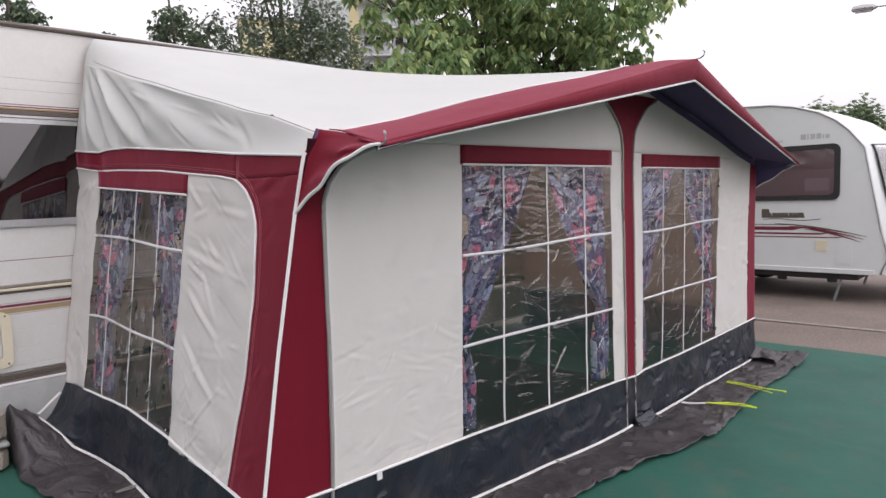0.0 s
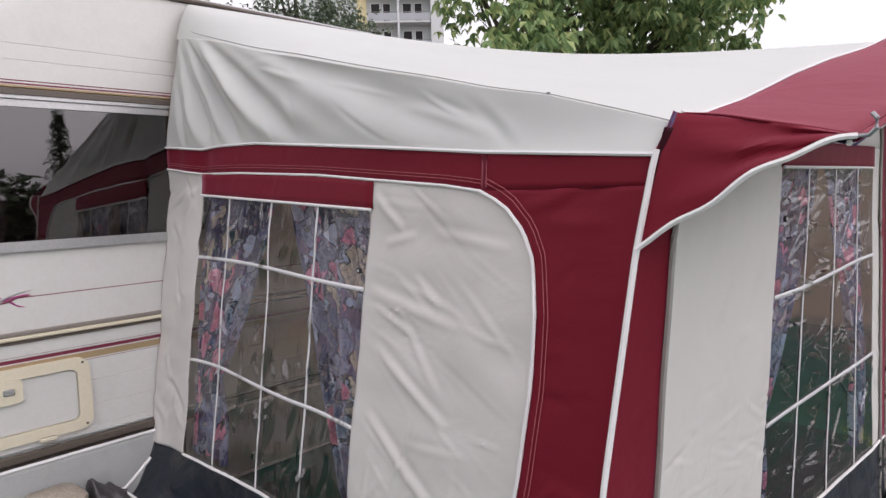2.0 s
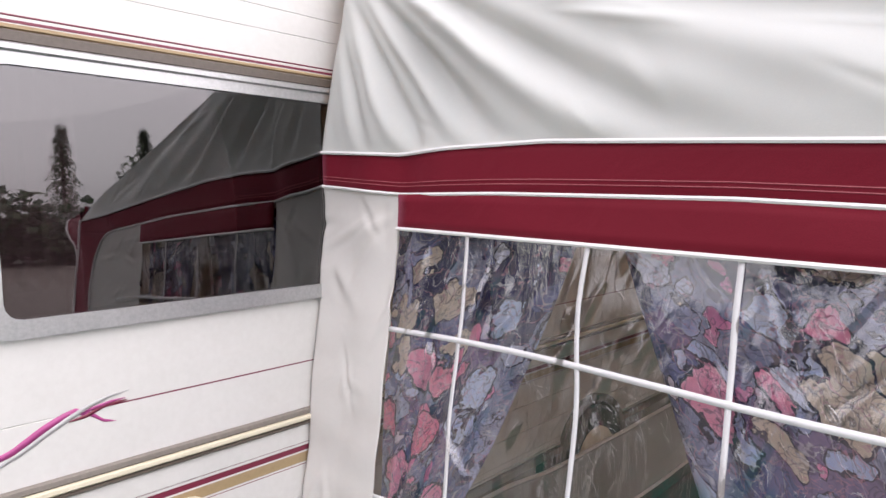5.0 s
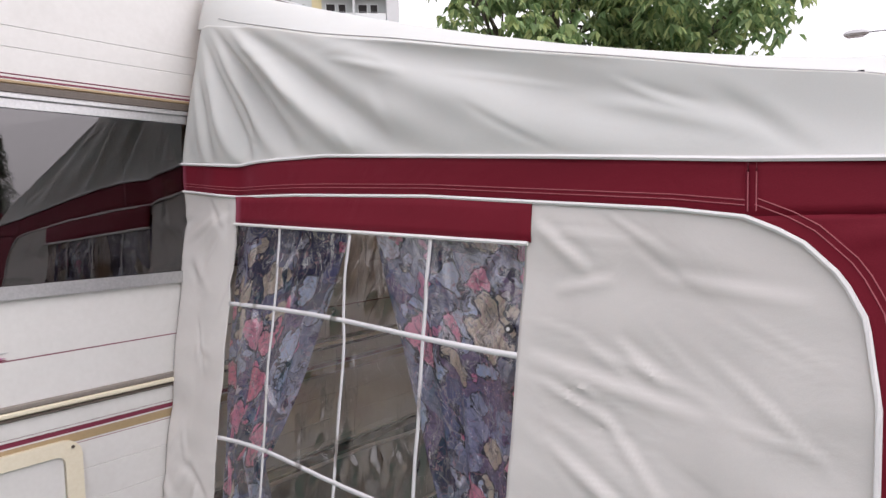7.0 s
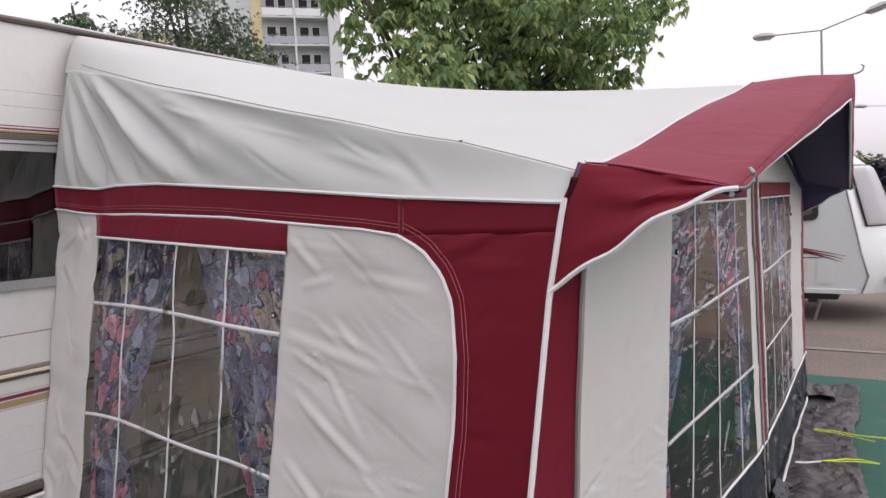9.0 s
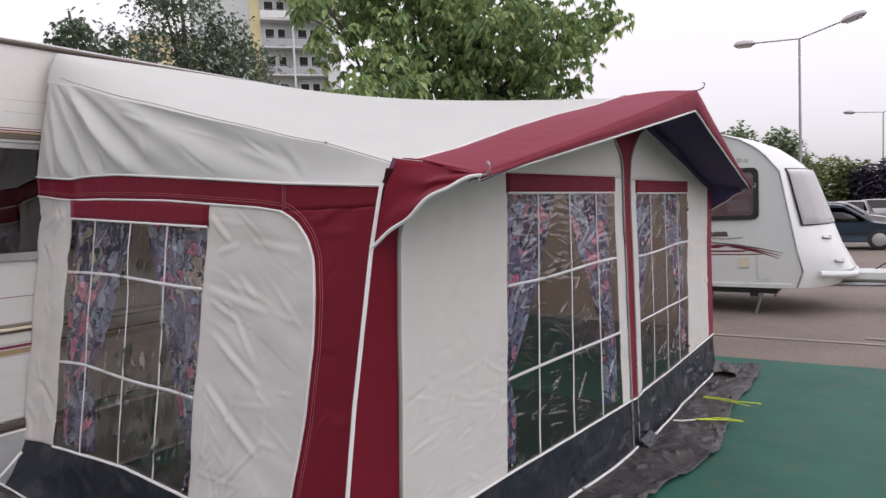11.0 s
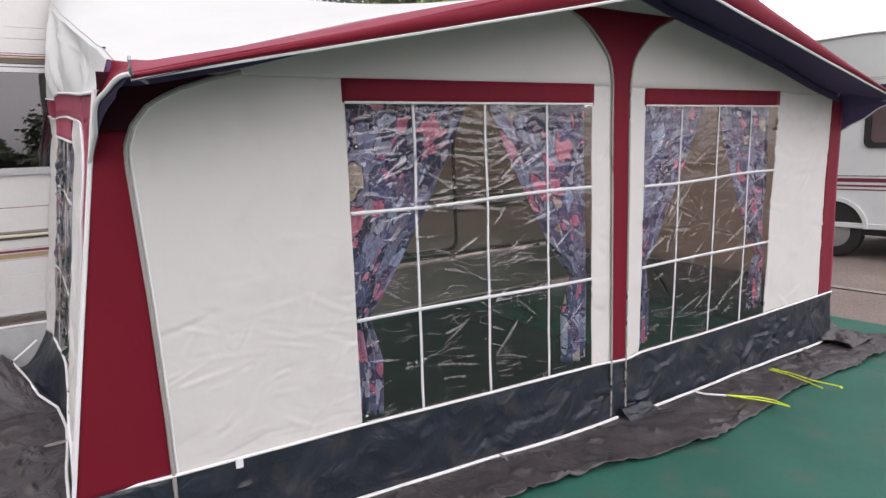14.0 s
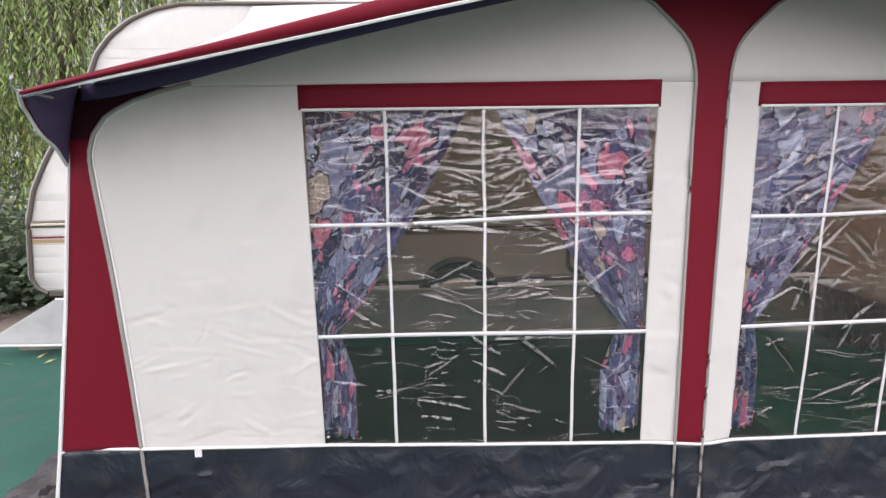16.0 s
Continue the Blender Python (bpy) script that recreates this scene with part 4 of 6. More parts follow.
# canopy over the front gable
def back_edge(s):
    x = lerp(0.10, WIDE - 0.10, s)
    bump = math.exp(-((min(x, WIDE - x) - 0.11) / 0.028) ** 2)
    return Vector((x, -0.01 + 0.025 * bump, ztop(x) + 0.012 + 0.012 * bump))
def front_edge(s):
    t = 1 - abs(2 * s - 1)
    x = lerp(0.045, WIDE + 0.02, s) - 0.09 * t
    return Vector((x, lerp(-0.345, -0.46, t), lerp(1.700, 2.245, t) - 0.010 * math.sin(math.pi * t)))
def drop(s):
    t = 1 - abs(2 * s - 1)
    return 0.012 + 0.108 * t ** 1.25
def canopy_point(s, v, lift=0.0):
    a, b = back_edge(s), front_edge(s)
    p = a.lerp(b, v)
    p.z += 0.006 * math.sin(math.pi * v) + 0.006 * nz(s * 9, v * 2, 3) - lift
    return p
def valance(s, v):
    b = front_edge(s)
    return b + Vector((0, -0.012 * math.sin(math.pi * v) + 0.01 * v, -drop(s) * v)) + Vector((0, 0.004 * nz(s * 14, v, 2), 0))
cloth("canopy_top", canopy_point, 320, 12, M_RED, "burgundy canvas canopy over the gable")
cloth("canopy_valance", valance, 110, 4, M_RED)
lining = Geo().grid(lambda s, v: canopy_point(s, v, 0.018), 80, 8).ob("canopy_lining", M_NAVY, awning, "dark violet-blue canopy lining", thick=0.002)
Geo().grid(lambda s, v: valance(s, v) + Vector((0, 0.008, 0)), 80, 3).ob("canopy_lining", M_NAVY, awning, thick=0.002)
piping([valance(i / 100, 1.0) for i in range(101)], 0.0065, name="canopy_piping")
piping([back_edge(i / 100) + Vector((0, 0, 0.004)) for i in range(101)], 0.004, name="canopy_seam")
# gussets that close the canopy's ends
def gusset(right):
    L, C = (front_edge(1.0), back_edge(1.0)) if right else (front_edge(0.0), back_edge(0.0))
    T = Vector((WIDE + 0.02, 0.02, 1.48)) if right else Vector((-0.025, 0.05, 1.475))
    out = 1 if right else -1
    def P(u, v):
        low = L.lerp(T, u)
        low.z += 0.020 * math.sin(math.pi * u) + 0.012 * math.sin(2 * math.pi * u) + 0.005 * math.sin(19 * u)
        low.x += out * 0.02 * math.sin(math.pi * u)
        top = canopy_point(1.0 if right else 0.0, 1 - u)
        p = top.lerp(low, v)
        p.x += out * (0.015 * math.sin(math.pi * u) * v + 0.013 * math.sin(v * 13 + u * 6 + 2 * nz(u * 3, v * 3, 4)) * u * (1 - u) * 3)
        q = corner(max(1.475, min(1.79, p.z)))
        q.x += 0.04 * max(0.0, min(1.0, (p.z - 1.69) / 0.08))
        if right:
            q.x = WIDE - q.x
        return p.lerp(Vector((q.x + out * 0.006, q.y, p.z)), u ** 5)
    cloth("gusset", P, 24, 14, M_RED, "draped burgundy canvas end of the canopy")
    Geo().grid(lambda u, v: P(u, v) + Vector((-out * 0.012, 0.004, 0)) * (1 - u), 16, 8).ob("gusset_lining", M_NAVY, awning, thick=0.002)
    piping([P(i / 30, 1.0) + Vector((out * 0.004, -0.003, 0)) for i in range(31)], 0.0065, name="canopy_piping")
    return L
for right in (False, True):
    L = gusset(right)
    sg = 1 if right else -1
    piping([L + Vector(q) for q in ((-sg * 0.05, 0.08, -0.012), (-sg * 0.01, 0.02, 0.0), (sg * 0.003, -0.022, 0.0), (sg * 0.006, -0.034, 0.012), (sg * 0.006, -0.034, 0.03), (sg * 0.004, -0.026, 0.04))], 0.0045, name="pole_hook", material=M_STEEL)
pk = front_edge(0.5)
piping([pk + Vector(q) for q in ((0, 0.05, -0.01), (0.0, -0.02, 0.0), (0.0, -0.04, 0.01), (0.004, -0.045, 0.03), (0.006, -0.035, 0.04))], 0.0045, name="pole_hook", material=M_STEEL)
for s in (0.86,):
    q = roof_point(0.005, s)
    Geo().tube([q + Vector((0, 0, -0.002)), q + Vector((0, 0, 0.007))], 0.006, 6).ob("seam_toggle", M_BLACK, awning)
# black ladder straps at the skirt's foot
for p0, p1 in (((-0.405, 2.47, 0.275), (-0.455, 2.40, 0.20)), ((2.42, -0.12, 0.035), (2.56, -0.19, 0.045))):
    a_, b_ = Vector(p0), Vector(p1)
    sd = (b_ - a_).cross(Vector((0, 0, 1))).normalized() * 0.011
    gs = Geo().tube([a_ + sd, b_ + sd], 0.004, 5).tube([a_ - sd, b_ - sd], 0.004, 5)
    for k in range(6):
        c_ = a_.lerp(b_, k / 5)
        gs.tube([c_ - sd, c_ + sd], 0.0035, 5)
    gs.ob("ladder_strap", M_BLACK, awning, "black rubber ladder strap")
# roof stitching from the rail corner to the gable corner
piping([roof_point(0.004, i / 60) + Vector((0.0, 0, 0.004)) for i in range(3, 61)], 0.0017, name="roof_seam", material=M_ZIP)

# ---- curtains behind the clear windows ----
def curtain(surf, a_out, a_mid, ztop_, tie, zbot, a_bot, seed, waist=0.14):
    """A drape gathered to its outer edge at the tie height. surf(a, z, inward) gives the wall."""
    def edge(z):
        if z > tie:
            t = (z - tie) / (ztop_ - tie)
            return lerp(a_out + (a_mid - a_out) * waist, a_mid, t ** 0.8)
        t = (tie - z) / (tie - zbot)
        return lerp(a_out + (a_mid - a_out) * waist, a_bot, min(1, t * 2.2) ** 0.8)
    def P(u, v):
        z = lerp(zbot, ztop_, v)
        e = edge(z)
        a = lerp(a_out, e, u)
        width = abs(e - a_out)
        pl = 0.010 + 0.012 * max(0, 1 - width / 0.4)
        d = 0.045 + pl * math.sin(u * 26 + 2.0 * nz(u * 2, z * 1.5, seed)) + 0.012 * nz(u * 3, z * 3, seed)
        zz = z + 0.03 * math.sin(u * 3 + seed) * (1 - v) * (u - 0.5)
        return surf(a, zz, -d)
    full = abs(a_mid - a_out)
    g = Geo().grid(P, 60, 60, uv=lambda u, v: (u * full * 1.0 + seed * 1.7 + 0.25 * (1 - v), v * (ztop_ - zbot) * 1.0 + seed * 0.63))
    ob = g.ob("curtain", M_FLORAL, thick=0.0015)
    tagged(ob, "slate, pink and pale blue flowered cotton curtain tied back", "curtain", "flowered awning curtains")


Sf = lambda a, z, lift: S(a, z, lift, 0.6)
Ff = lambda a, z, lift: F(a, z, lift, 0.6)
curtain(Sf, 2.36, 1.70, 1.66, 0.80, 0.41, 2.06, 1, 0.34)
curtain(Sf, 1.04, 1.60, 1.60, 0.52, 0.42, 1.20, 2, 0.16)
curtain(Ff, 0.815, 1.42, 1.68, 0.82, 0.375, 0.965, 3)
curtain(Ff, 2.125, 1.52, 1.68, 0.82, 0.385, 1.965, 4)
curtain(Ff, 2.535, 3.14, 1.68, 0.82, 0.37, 2.665, 5)
curtain(Ff, 3.82, 3.26, 1.68, 0.72, 0.37, 3.70, 6)

# black turn-button eyelets in the window corners
for p, q in ((S(1.065, 1.365, 0.006), 'x'), (S(1.11, 0.44, 0.006), 'x'), (F(0.845, 1.50, 0.006), 'y'), (F(0.85, 0.40, 0.006), 'y'), (F(3.81, 1.53, 0.006), 'y'), (F(3.78, 0.40, 0.006), 'y')):
    d = Vector((0.008, 0, 0)) if q == 'x' else Vector((0, 0.008, 0))
    Geo().tube([p - d, p], 0.011, 10).ob("eyelet", M_BLACK, awning, "black eyelet")
    Geo().tube([p - d * 1.3, p - d * 0.9], 0.005, 8).ob("eyelet_pin", M_TAPE, awning)

# ---- the caravan the awning hangs on ----
YW = 2.66
caravan = thing("caravan", (1.6, 3.7, 0.0), "older off-white touring caravan with maroon and gold stripes", "caravan")
NOSE = ((0.50, -1.55), (0.54, -1.62), (0.62, -1.66), (1.05, -1.64), (1.3, -1.575), (1.51, -1.47), (2.12, -1.10), (2.3, -1.02), (2.42, -0.92), (2.53, -0.78), (2.61, -0.60), (2.65, -0.40))


def nose(z):
    return table(z, NOSE)


# core shell, set back behind the cladding, with rounded front and roof
def shell_ring(inset, y):
    pts = [(x - 0.085 + inset, z) for z, x in NOSE]
    pts[-1] = (-0.40, 2.665 - inset * 0.3)
    pts += [(1.5, 2.675 - inset * 0.3), (4.4, 2.66 - inset * 0.3), (4.72, 2.5), (4.82 - inset, 1.6), (4.82 - inset, 0.5)]
    return [(x, y, z) for x, z in pts]


g = Geo().loft([shell_ring(i, y) for y, i in ((YW + 0.02, 0.085), (YW + 0.05, 0.03), (YW + 0.12, 0.0), (4.68, 0.0), (4.76, 0.03), (4.80, 0.085))], True)
# open the near flank behind the window by leaving out the near cap
g.f.pop(-2)
g.ob("shell", M_SHELL, caravan, "off-white curved front, roof and rear panels")
Geo().box(-1.05, 0.6, YW + 0.9, YW + 0.94, 0.6, 2.4).ob("inner_wall", M_NET, caravan, "dim interior lining")
Geo().box(-1.05, 0.6, YW + 0.06, YW + 0.9, 1.30, 1.34).ob("inner_shelf", M_DARK, caravan)

# flank of horizontal boards with shallow joints
WX0, WX1, WZ0, WZ1 = -0.95, 0.35, 1.43, 2.085
LEVELS = (0.50, 0.555, 0.66, 0.78, 0.905, 1.03, 1.215, 1.43, 2.085, 2.17, 2.26, 2.33, 2.66)
DX0, DX1 = 2.53, 3.16
for z0, z1 in zip(LEVELS, LEVELS[1:]):
    spans = [(None, WX0), (WX1, 4.8)] if z0 == WZ0 else [(None, 4.8)]
    for a, b in spans:
        gg = Geo()
        def board(u, v, a=a, b=b, z0=z0, z1=z1):
            z = lerp(z0 + 0.0006, z1 - 0.0006, (0.0, 0.0025 / (z1 - z0), 0.3, 0.7, 1 - 0.0025 / (z1 - z0), 1.0)[round(v * 5)])
            x0 = nose(z) + 0.002 if a is None else a
            if z > 2.5 and a is None:
                x0 = nose(z)
            d = 0.0022 if v in (0.0, 1.0) else 0.0
            return (lerp(x0, b, u), YW + d, z)
        gg.grid(board, 24, 5)
        gg.ob("board", M_SHELL, caravan, thick=0.006)
# edge trim round the front
Geo().tube([(nose(z) - 0.004, YW - 0.008, z) for z in [lerp(0.5, 2.65, i / 60) for i in range(61)]] + [(x, YW - 0.008, 2.655) for x in (0, 1, 2, 3, 4, 4.5)], 0.016, 8).ob("edge_trim", M_BROWN, caravan, "dark rubber edge trim")
Geo().tube([(nose(z) - 0.026, YW + 0.004, z + 0.004) for z in [lerp(0.5, 2.65, i / 60) for i in range(61)]] + [(x, YW + 0.004, 2.672) for x in (0, 1, 2, 3, 4, 4.5)], 0.010, 6).ob("edge_trim", M_ALU, caravan, "aluminium awning rail")
# rails and stripes along the flank
def rail(z0, z1, proud, m, name, x1=4.78, x0=None, label=""):
    gg = Geo()
    a = nose((z0 + z1) / 2) + 0.012 if x0 is None else x0
    gg.box(a, x1, YW - proud, YW + 0.001, z0, z1, min(0.004, proud * 0.45, (z1 - z0) * 0.3))
    return gg.ob(name, m, caravan, label)
rail(2.105, 2.135, 0.022, M_BROWN, "rail", label="brown moulded rail over the window")
rail(2.137, 2.150, 0.012, M_GOLD, "rail")
rail(2.153, 2.162, 0.004, M_MAROON, "stripe")
rail(2.169, 2.174, 0.004, M_MAROON, "stripe")
rail(1.012, 1.024, 0.014, M_BROWN, "rail")
rail(1.027, 1.045, 0.020, M_CREAM, "rail", label="gold moulded rail")
rail(1.046, 1.066, 0.016, M_TAUPE, "rail")
rail(0.925, 0.945, 0.003, M_MAROON, "stripe")
rail(0.950, 0.955, 0.003, M_MAROON, "stripe")
rail(0.888, 0.922, 0.003, M_GOLD, "stripe")
rail(0.880, 0.885, 0.003, M_MAROON, "stripe")
rail(1.213, 1.219, 0.003, M_MAROON, "stripe", x0=-0.72)
rail(0.480, 0.515, 0.025, M_BROWN, "rail", label="dark lower rail")
rail(0.520, 0.530, 0.012, M_ALU, "rail")
# swoosh decal and its name plate as plain bars
def ribbon(m, line, wide, proud):
    """A flat painted stroke along a line of (x, z), tapered at both ends."""
    def P(u, v):
        x = lerp(line[0][0], line[-1][0], u)
        return (x, YW - proud, table(x, line) + (v - 0.5) * wide * math.sin(math.pi * min(1, 0.06 + u * 0.94)) ** 0.7)
    Geo().grid(P, 30, 1).ob("decal", m, caravan, thick=0.001)
ribbon(M_MAGENTA, ((-1.0, 1.13), (-0.92, 1.155), (-0.856, 1.192), (-0.81, 1.212), (-0.783, 1.219), (-0.75, 1.205), (-0.72, 1.180), (-0.69, 1.172)), 0.020, 0.003)
ribbon(M_MAROON, ((-0.80, 1.197), (-0.76, 1.202), (-0.72, 1.218), (-0.66, 1.222)), 0.010, 0.004)
ribbon(M_MAGENTA, ((-0.80, 1.215), (-0.75, 1.217), (-0.70, 1.226), (-0.665, 1.228)), 0.008, 0.0045)
ribbon(M_SILVER, ((-0.98, 1.115), (-0.90, 1.150), (-0.856, 1.176), (-0.81, 1.200), (-0.76, 1.224), (-0.71, 1.240), (-0.655, 1.246)), 0.014, 0.005)
for k, w in enumerate((0.05, 0.028, 0.022, 0.028, 0.012, 0.012, 0.026)):
    x = -1.235 + sum((0.055, 0.034, 0.028, 0.034, 0.018, 0.018, 0.03)[:k])
    Geo().box(x, x + w, YW - 0.003, YW, 1.315, 1.315 + (0.045 if k in (0, 4, 5) else 0.028)).ob("name_bar", M_MAROON, caravan)
# window
wf = ring(rounded(WX0 - 0.01, WX1 + 0.01, WZ0 - 0.01, WZ1 + 0.01, 0.05), rounded(WX0 + 0.03, WX1 - 0.03, WZ0 + 0.035, WZ1 - 0.03, 0.04), 'y', YW - 0.022, YW + 0.02)
cwin = wf.ob("window_frame", M_ALU, caravan, "grey aluminium window frame")
Geo().prism(rounded(WX0 + 0.02, WX1 - 0.02, WZ0 + 0.02, WZ1 - 0.02, 0.04), 'y', YW - 0.014, YW - 0.008).ob("window_pane", M_SMOKED, cwin, "smoked acrylic pane").visible_shadow = False
Geo().box(WX0, WX1, YW - 0.03, YW - 0.005, WZ1 + 0.0, WZ1 + 0.02, 0.004).ob("window_rail", M_ALU, cwin)
Geo().grid(lambda u, v: (lerp(-0.93, -0.72, u), YW + 0.10 + 0.015 * math.sin(u * 30), lerp(1.36, 2.07, v)), 40, 2).ob("blind", M_NET, caravan, "pale net curtain inside the window", thick=0.002)
can = Geo().box(-0.93, -0.735, YW + 0.08, YW + 0.22, 1.342, 1.555, 0.035).ob("plastic_canister", M_TAPE, caravan, "white plastic canister on the sill")
Geo().tube([(-0.80, YW + 0.15, 1.55), (-0.80, YW + 0.15, 1.60), (-0.80, YW + 0.15, 1.615)], 0.026, 10).ob("canister_cap", M_TAPE, can)
Geo().tube([(-0.725, YW + 0.06, 1.455), (-0.66, YW + 0.07, 1.458), (-0.585, YW + 0.08, 1.442)], 0.010, 6).ob("dark_tool", M_BLACK, caravan)
Geo().tube([(-0.19, YW + 0.14, 1.70), (-0.185, YW + 0.14, 1.92)], 0.005, 6).ob("window_stay", M_ALU, caravan)
Geo().tube([(-0.06, YW + 0.14, 1.922), (0.09, YW + 0.14, 1.930)], 0.005, 6).ob("window_stay", M_ALU, caravan)
Geo().prism([(-0.03, 1.84), (0.02, 1.845), (0.072, 1.661), (-0.014, 1.653)], 'y', YW + 0.14, YW + 0.15).ob("pale_card", M_CREAM, caravan)
for x in (-0.62, -0.1):
    Geo().box(x - 0.05, x + 0.05, YW + 0.002, YW + 0.02, 1.475, 1.49, 0.004).ob("window_catch", M_BLACK, cwin)
# cream hatch
hatch = ring(rounded(-1.10, -0.46, 0.56, 0.905, 0.055), rounded(-1.05, -0.515, 0.61, 0.855, 0.03), 'y', YW - 0.024, YW + 0.001).ob("hatch", M_CREAM, caravan, "cream plastic locker hatch frame")
Geo().prism(rounded(-1.045, -0.52, 0.615, 0.85, 0.03), 'y', YW - 0.012, YW).ob("hatch_door", M_SHELL, hatch)
Geo().prism(rounded(-0.94, -0.735, 0.752, 0.862, 0.025), 'y', YW - 0.029, YW - 0.010).ob("latch_plate", M_CREAM, hatch)
Geo().box(-0.81, -0.765, YW - 0.037, YW - 0.027, 0.795, 0.822, 0.006).ob("lock", M_ALU, hatch, "metal lock")
Geo().box(-0.69, -0.62, YW - 0.034, YW - 0.020, 0.545, 0.566, 0.005).ob("catch", M_CREAM, hatch)
for x, z in ((-0.49, 0.88), (-0.49, 0.585), (-1.075, 0.88), (-1.075, 0.585)):
    Geo().tube([(x, YW - 0.027, z), (x, YW - 0.02, z)], 0.006, 8).ob("screw", M_BROWN, hatch)
# entrance door and wheel arch inside the awning
ring(rounded(DX0, DX1, 0.53, 2.08, 0.09), rounded(DX0 + 0.03, DX1 - 0.03, 0.56, 2.05, 0.08), 'y', YW - 0.015, YW + 0.001).ob("door_frame", M_BROWN, caravan, "brown rubber seal of the entrance door")
Geo().prism(rounded(DX0 + 0.035, DX1 - 0.035, 0.565, 2.045, 0.075), 'y', YW - 0.010, YW).ob("door", M_SHELL, caravan, "closed off-white entrance door")
ring(arc(1.64, 0.40, 0.33, 0.30, 0, 180, 16) + arc(1.64, 0.40, 0.33, 0.30, 180, 360, 16), arc(1.64, 0.40, 0.29, 0.26, 0, 180, 16) + arc(1.64, 0.40, 0.29, 0.26, 180, 360, 16), 'y', YW - 0.03, YW).ob("wheel_arch", M_BROWN, caravan)
Geo().prism(arc(1.64, 0.40, 0.295, 0.265, 0, 360, 32)[:-1], 'y', YW - 0.008, YW).ob("wheel_well", M_DARK, caravan)
wheel = Geo().loft([[(1.64 + r * math.cos(a), y, 0.33 + r * math.sin(a)) for a in [2 * math.pi * k / 28 for k in range(28)]] for r, y in ((0.20, YW - 0.03), (0.27, YW - 0.035), (0.305, YW - 0.02), (0.31, YW + 0.05), (0.29, YW + 0.15))], True).ob("wheel", M_BLACK, caravan)
Geo().loft([[(1.64 + r * math.cos(a), y, 0.33 + r * math.sin(a)) for a in [2 * math.pi * k / 28 for k in range(28)]] for r, y in ((0.06, YW - 0.06), (0.17, YW - 0.045), (0.20, YW - 0.035))], True).ob("wheel_rim", M_CREAM, wheel)
# grey draught skirt under the body
def dskirt(u, v):
    x = lerp(-1.55, 4.6, u)
    z = lerp(0.10, 0.455, v)
    if u < 0.12:
        x = lerp(lerp(-2.05, -1.5, v), x, u / 0.12)
        z = lerp(lerp(0.10, 0.13, 1 - u / 0.12), 0.455, v)
    out = 0.05 * max(0.0, min(1.0, (x - 0.9) / 0.25))
    return (x, YW - 0.022 - out - 0.06 * (1 - v) + 0.008 * nz(x * 3, z * 3, 1) - 0.02 * max(0, 1 - v * 4), z)
Geo().grid(dskirt, 90, 14).ob("draught_skirt", M_GREYSKIRT, caravan, "grey fabric draught skirt", thick=0.003)
Geo().tube([dskirt(i / 90, 1.0) for i in range(91)], 0.009, 6).ob("skirt_piping", M_PIPE, caravan)
Geo().tube([dskirt(i / 90, 0.0) for i in range(91)], 0.010, 6).ob("skirt_hem", M_PIPE, caravan)
Geo().box(-1.9, 4.5, YW + 0.12, YW + 0.25, 0.0, 0.12, 0.01).ob("kerb_board", M_CONC, caravan, "weathered board under the skirt")
# underframe legs keep the body on the ground
for x in (-1.3, 4.4):
    for y in (YW + 0.25, 4.55):
        Geo().box(x - 0.03, x + 0.03, y - 0.03, y + 0.03, -0.14, 0.52, 0.005).ob("steady_leg", M_STEEL, caravan)

# stacked blocks beside the flank
def block(x0, x1, y0, y1, z0, z1):
    gg = Geo().box(x0, x1, y0, y1, z0, z1, 0.034)
    gg.v = [(x + 0.006 * nz(x * 9, y * 9, z * 9), y + 0.006 * nz(x * 9, y * 9, z * 9 + 5), z) for x, y, z in gg.v]
    tagged(gg.ob("paving_block", M_CONC), "rough weathered beige paving block in a low stack", "block", "stacked blocks")
block(-0.90, -0.58, 2.35, 2.54, 0.008, 0.165)
tagged(Geo().box(-1.12, -0.575, 2.33, 2.55, 0.167, 0.186, 0.004).ob("board", M_GREYSKIRT), "pale weathered board between the stacked blocks", "board")
block(-0.835, -0.575, 2.36, 2.55, 0.188, 0.378)

tagged(Geo().grid(lambda u, v: (lerp(0.15, 3.1, u), lerp(0.25, 2.5, v), 0.022 + 0.004 * nz(u * 9, v * 9, 1)), 40, 40).ob("carpet", M_CARPET, thick=0.008), "charcoal carpet on the floor inside the awning", "carpet")

# neon guy ropes lying on the flap
def rope(pts):
    out = []
    for (x0, y0), (x1, y1) in zip(pts, pts[1:]):
        out += [(lerp(x0, x1, i / 6), lerp(y0, y1, i / 6) + 0.008 * nz(x0 + i, y0, 2), 0) for i in range(6)]
    tagged(Geo().tube([(x, y, zg(x) + 0.064) for x, y, z in out], 0.0040, 6).ob("guy_rope", M_NEON), "bright yellow-green guy rope lying on the mud flap", "rope", "guy ropes")
rope(((3.60, -0.16), (3.61, -0.27), (3.585, -0.42), (3.61, -0.565), (3.59, -0.575), (3.60, -0.555)))
rope(((3.57, -0.16), (3.57, -0.28), (3.53, -0.42), (3.49, -0.53)))
rope(((2.95, -0.25), (3.00, -0.31), (3.06, -0.37), (3.09, -0.45), (3.07, -0.545), (3.06, -0.50), (3.04, -0.42), (2.99, -0.33), (2.95, -0.25)))
tagged(Geo().tube([(2.86, -0.12, zg(2.9) + 0.062), (2.88, -0.17, zg(2.9) + 0.060), (2.95, -0.25, zg(3) + 0.062)], 0.006, 6).ob("rubber_strap", M_PIPE), "pale rubber ladder strap on the mud flap", "strap")
